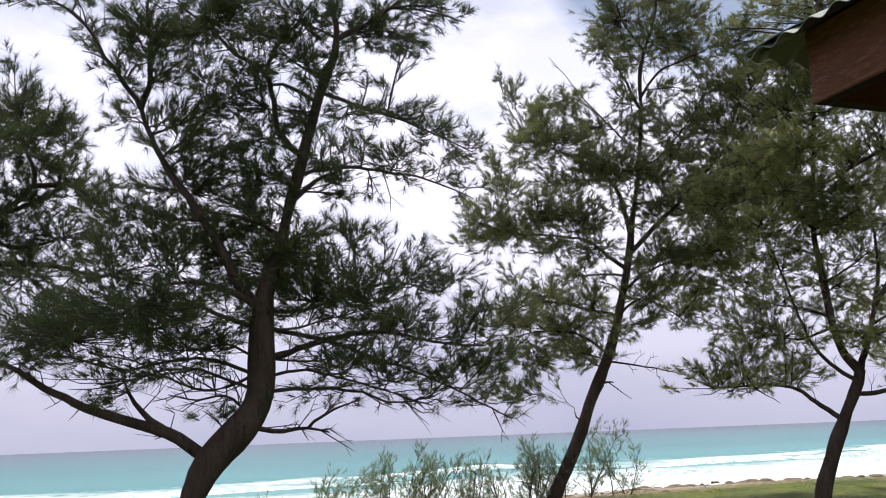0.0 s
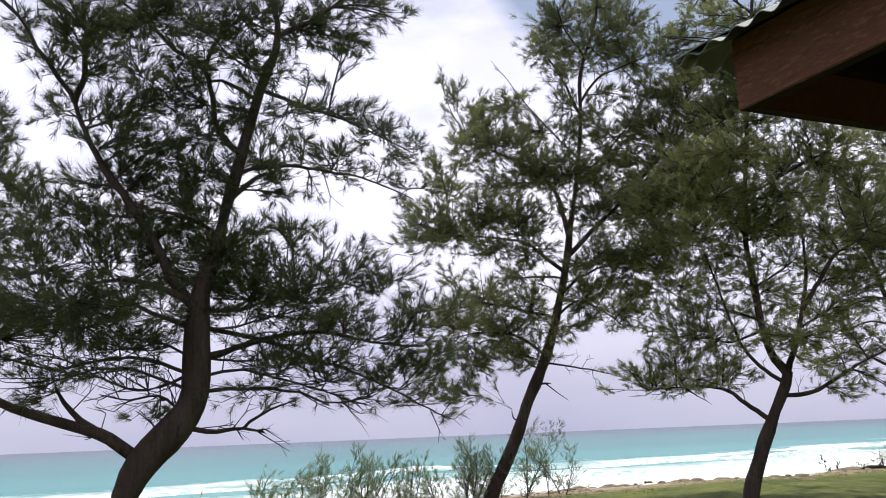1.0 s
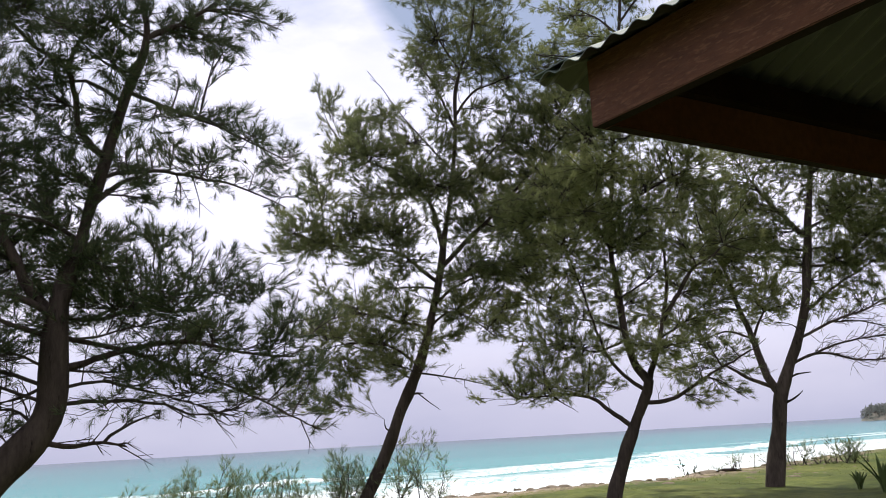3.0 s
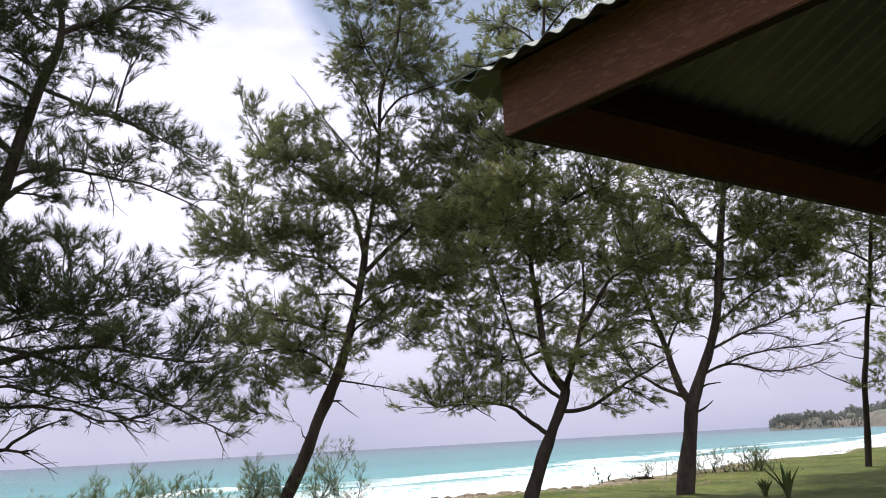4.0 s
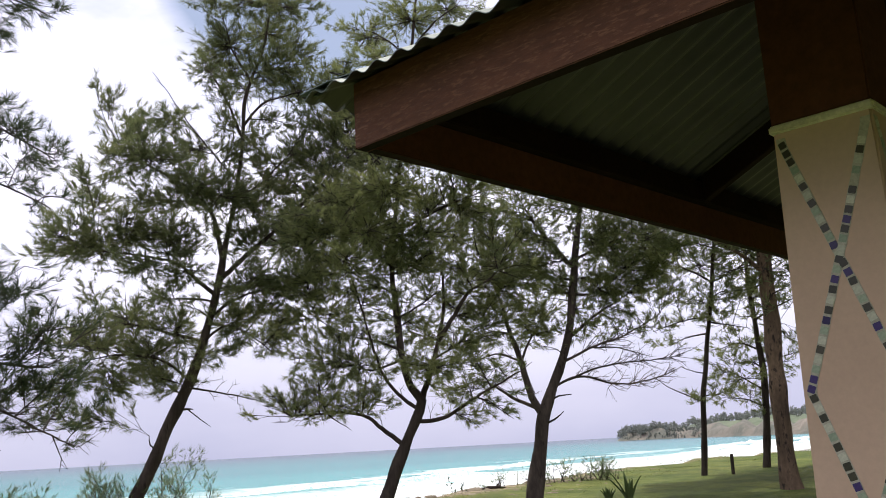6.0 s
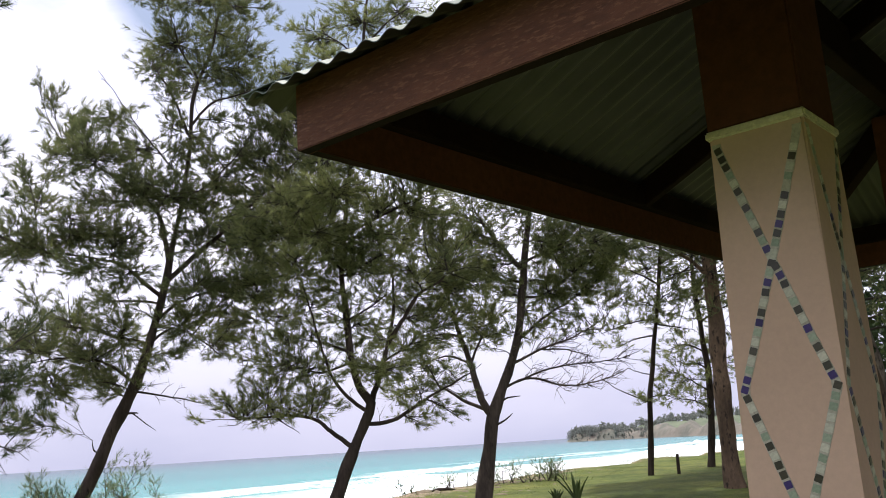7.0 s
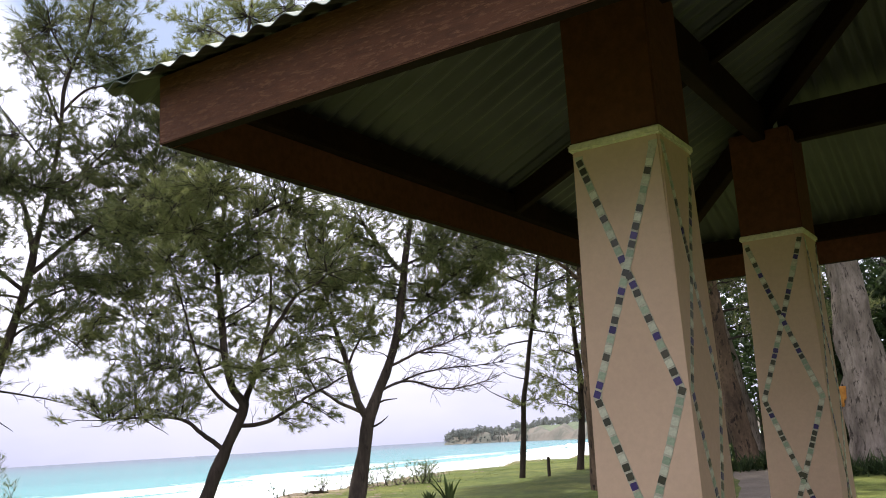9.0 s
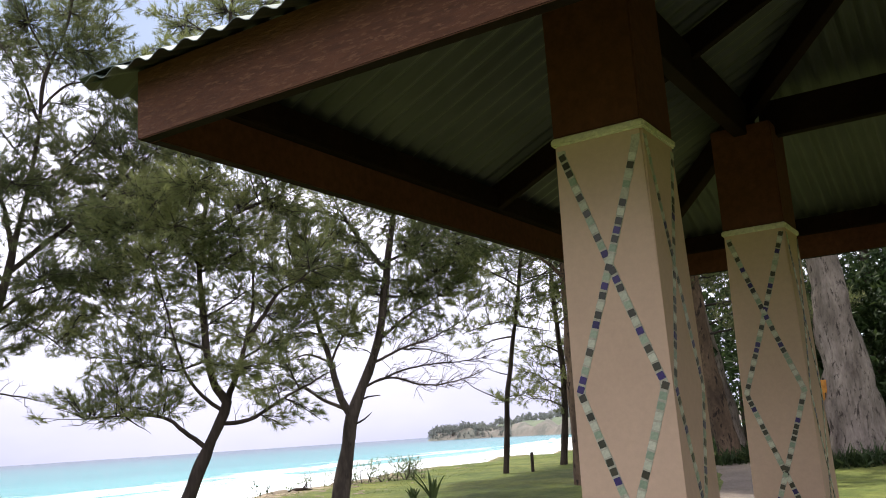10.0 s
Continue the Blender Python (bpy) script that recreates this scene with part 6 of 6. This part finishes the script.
# sandy path crossing the lawn behind the pavilion
path_mat = two_scale("trodden sandy path", (0.12, 0.095, 0.075), (0.22, 0.18, 0.145), 0.9, 14, 0.95, None, 0.8, 0.02)
verts, faces = [], []
for i in range(26):
    s = i / 25
    cx, cy = -3.4 - 3.9 * s + 0.25 * math.sin(s * 6), 11.0 + 17.0 * s
    for k in (-0.75, -0.25, 0.25, 0.75):
        px, py = cx + 0.62 * k * (1 + 0.3 * noise.noise(Vector((i * 0.7, k, 0)))), cy
        verts.append((px, py, ground_z(px, py) + 0.012))
    if i:
        q = 4 * i
        faces += [(q - 4 + j, q + j, q + j + 1, q - 3 + j) for j in range(3)]
tagged(mesh_object("pavement", verts, faces, path_mat, smooth=True), "trodden sandy path across the lawn", "path", kind="structure")

# rougher grass along the edge of the bank
rng = np.random.default_rng(77)
rnd = random.Random(77)
spots, ups = [], []
while len(spots) < 8000:
    y = rnd.uniform(6.5, 36.0)
    x = bank_x(y) + (0.8 if y > 16 else 1.7) + rnd.uniform(0.0, 1.0) ** 1.3 * 3.4
    if noise.noise(Vector((x * 0.8, y * 0.8, 2))) < rnd.uniform(-0.35, 0.15):
        continue
    spots.append((x, y, ground_z(x, y) - 0.01))
    ups.append((rnd.gauss(0, 0.35), rnd.gauss(0, 0.35), 1.0))
lawn = needle_mesh("grass", np.array(spots), np.array(ups), rng.uniform(0.010, 0.022, len(spots)), grass_blades, None, rng, 5, 0.012, 0.5, -0.2)
tagged(lawn, "rough yellow-green grass along the bank edge", "grass", kind="stuff")

# leafy growth round the feet of the old trees
spots, ups = [], []
for angle, dist, round_r, count in ((9.1, 20.9, 1.05, 750), (15.9, 23.2, 0.6, 420), (15.2, 27.0, 0.5, 250)):
    cx, cy = shore(angle, dist)
    for i in range(count):
        a, r = rnd.uniform(0, 2 * math.pi), round_r + abs(rnd.gauss(0, 0.4))
        px, py = cx + r * math.cos(a), cy + r * math.sin(a)
        if noise.noise(Vector((px * 1.1, py * 1.1, 6))) > -0.08:
            spots.append((px, py, ground_z(px, py) - 0.01))
            ups.append((rnd.gauss(0, 0.4), rnd.gauss(0, 0.4), 1.0))
growth = needle_mesh("undergrowth", np.array(spots), np.array(ups), rng.uniform(0.12, 0.34, len(spots)), leaves, None, rng, 6, 0.045, 0.6, 0.05)
tagged(growth, "low leafy green growth round the old trees' feet", "undergrowth", kind="stuff")

# ---- the wooded headland across the bay
rock = two_scale("pale cliff rock and scrub", (0.095, 0.105, 0.088), (0.225, 0.19, 0.16), 0.05, 0.35, 0.95, None, 0.8, 0.6)
field = two_scale("far green slope", (0.095, 0.125, 0.075), (0.15, 0.175, 0.11), 0.03, 0.3, 0.95, None, 0.5, 0.3)


def headland_front(a):
    """Distance of its waterline at so many degrees left of north."""
    return 425 + 265 * smooth01(22.0, 33.4, a) ** 1.1


def headland_z(a, back):
    end = smooth01(33.6, 32.6, a)
    cliff = 7.5 * smooth01(2, 24, back) * (0.8 + 0.5 * noise.noise(Vector((a * 1.4, back * 0.02, 3))))
    hill = 4.5 * smooth01(32, 26, a) * smooth01(20, 190, back)
    return SEA - 0.6 + end * (cliff + hill) + 0.9 * noise.noise(Vector((a * 4, back * 0.08, 1))) * end


verts, faces, n_a, n_b = [], [], 110, 22
for i in range(n_a):
    a = 34.0 - 30.0 * i / (n_a - 1)
    for j in range(n_b):
        back = 300 * (j / (n_b - 1)) ** 1.7
        d = headland_front(a) + back + 6 * noise.noise(Vector((a * 2.2, 1, 4)))
        x, y = shore(a, d)
        verts.append((x, y, headland_z(a, back)))
for i in range(n_a - 1):
    for j in range(n_b - 1):
        p = i * n_b + j
        faces.append((p, p + n_b, p + n_b + 1, p + 1))
head = mesh_object("backdrop", verts, faces, [rock, field], smooth=True)
for f in head.data.polygons:
    j = f.index % (n_b - 1)
    f.material_index = 1 if j > 8 else 0
tagged(head, "low wooded headland with pale cliffs across the bay", "headland", kind="structure")

rnd, rng = random.Random(91), np.random.default_rng(91)
spots, ups, sizes, verts, faces = [], [], [], [], []
for i in range(900):
    kind = rnd.random()
    if kind < 0.62:                                   # along the ridge
        a = 33.2 - 14.0 * rnd.random()
        back, tall = rnd.uniform(50, 120) if a > 31.5 else rnd.uniform(170, 260), rnd.uniform(3.2, 5.6)
    elif kind < 0.76:                                 # tall trees at the point
        a, back, tall = 33.35 - 3.4 * rnd.random(), rnd.uniform(12, 70), rnd.uniform(3.0, 6.0)
    else:                                             # scrub along the cliff foot
        a, back, tall = 33.2 - 5.0 * rnd.random(), rnd.uniform(5, 60), rnd.uniform(0.8, 2.4)
    d = headland_front(a) + back
    x, y = shore(a, d)
    foot = headland_z(a, back)
    tube(verts, faces, [Vector((x, y, foot - 0.5)), Vector((x, y, foot + tall * 0.8))], [0.16, 0.05], 4)
    for k in range(13):
        s = rnd.random()
        r = tall * 0.36 * (1.0 - s * 0.85)
        spots.append((x + rnd.gauss(0, r * 0.6), y + rnd.gauss(0, r * 0.6), foot + tall * (0.2 + 0.85 * s)))
        ups.append((rnd.gauss(0, 0.6), rnd.gauss(0, 0.6), 0.7))
        sizes.append(tall * 0.22)
# distance haze is put into the crowns' colour: pale bluish grey
far_hazed_green = leaf_material("far woodland foliage paled by haze", [(0.0, (0.22, 0.24, 0.25)), (1.0, (0.31, 0.325, 0.325))], 0.3)
far_wood = mesh_object("far_woodland", verts, faces, bark)
tagged(far_wood, "dark trees along the headland's ridge and shore", "woodland", kind="stuff")
needle_mesh("far_crowns", np.array(spots), np.array(ups), np.array(sizes), far_hazed_green, far_wood, rng, 5, 0.6, 0.7, 0.0)["kind"] = "stuff"

# ---- the wood behind the pavilion: dense dark trees with undergrowth, plus unseen trees added against skylight
def forest_tree(angle, dist, tall, seed):
    rnd, rng = random.Random(seed), np.random.default_rng(seed)
    x, y = shore(angle, dist)
    ob = thing("forest_tree", "tall dark broad-leaved tree of the wood and the unseen ring blocking skylight", "tree", (x, y, ground_z(x, y)), "wood behind the lawn")
    lean = Vector((rnd.gauss(0, 0.05), rnd.gauss(0, 0.05), 1))
    pts, rad = smooth_line([Vector((0, 0, -0.3)), lean * tall * 0.4, lean * tall * 0.85], [0.28, 0.2, 0.06], 0.6)
    verts, faces = [], []
    tube(verts, faces, pts, rad, 8)
    mesh_object("trunk", verts, faces, bark, ob, smooth=True)
    spots, ups = [], []
    for k in range(34):
        a, h = rnd.uniform(0, 2 * math.pi), tall * rnd.uniform(0.12, 1.0)
        r = tall * 0.30 * (1.1 - 0.6 * h / tall) * rnd.random() ** 0.5
        c = Vector((math.cos(a) * r, math.sin(a) * r, h))
        for q in range(38):
            v = Vector((rnd.gauss(0, 1), rnd.gauss(0, 1), rnd.gauss(0, 0.7))) * 0.5
            spots.append(c + v)
            ups.append((v + Vector((0, 0, -0.1))).normalized())
    needle_mesh("crown", np.array(spots), np.array(ups), np.full(len(spots), 0.24), leaves, ob, rng, 5, 0.11, 0.7, 0.1)
    return ob


for i, (angle, dist, tall) in enumerate([(16.4, 40, 9), (13.2, 38, 10), (12.0, 31, 7), (9.8, 36, 11), (7.0, 33, 10), (4.5, 30, 9), (2.0, 34, 11), (-1.0, 30, 10), (6.0, 27, 5), (10.8, 28, 4.0),
                                         (-5, 30, 10), (-10, 28, 9), (5.0, 40, 12), (8.6, 44, 12),
                                         # unseen trees beside and behind the lawn, added to block skylight
                                         (-14, 22, 9), (-24, 20, 8), (-36, 19, 7), (-50, 18, 7), (-66, 18, 6), (-82, 18, 7), (-98, 18, 6), (-116, 18, 6), (-20, 28, 10), (-44, 26, 8), (-74, 25, 8),
                                         (-132, 19, 6), (-147, 18, 6), (-162, 19, 6), (-177, 18, 6), (168, 19, 6), (154, 20, 6)]):
    forest_tree(angle, dist, tall, 700 + i)

# a thin dark pole among the trunks, and a scrap of orange cloth caught beside the massive tree
x, y = shore(14.65, 31.0)
pole = thing("thin_pole", "thin dark pole standing among the trunks", "pole", (x, y, ground_z(x, y)))
verts, faces = [], []
tube(verts, faces, [Vector((0, 0, -0.2)), Vector((0.0, 0, 0.8)), Vector((0.02, 0.0, 1.75))], [0.06, 0.055, 0.05], 8)
mesh_object("shaft", verts, faces, twig_bark, pole)

orange, nt, b = material("faded orange cloth", (0.75, 0.26, 0.03), 0.8)
n = noise_tex(nt, 9.0, 5.0)
nt.links.new(ramp(nt, n.outputs["Fac"], [(0.3, (0.35, 0.13, 0.02)), (0.7, (0.6, 0.28, 0.05))]).outputs["Color"], b.inputs["Base Color"])
x, y = shore(10.1, 20.6)
rag = thing("orange_cloth", "faded orange cloth hanging beside the massive tree", "cloth", (x, y, ground_z(x, y)))
verts, faces, rnd = [], [], random.Random(5)
for i in range(7):
    for j in range(5):
        fold = 0.03 * math.sin(j * 2.1 + i * 0.5) + 0.012 * rnd.random()
        verts.append(((j - 2) * 0.045 * (1 - 0.06 * i), fold, 1.72 - i * 0.07))
for i in range(6):
    for j in range(4):
        p = i * 5 + j
        faces.append((p, p + 1, p + 6, p + 5))
cloth = mesh_object("cloth", verts, faces, orange, rag, smooth=True)
cloth.modifiers.new("thick", "SOLIDIFY").thickness = 0.006
verts, faces = [], []
tube(verts, faces, [Vector((0, 0.02, -0.2)), Vector((0.01, 0.02, 1.0)), Vector((0, 0.02, 1.76))], [0.025, 0.022, 0.018], 7)
mesh_object("stake", verts, faces, twig_bark, rag)
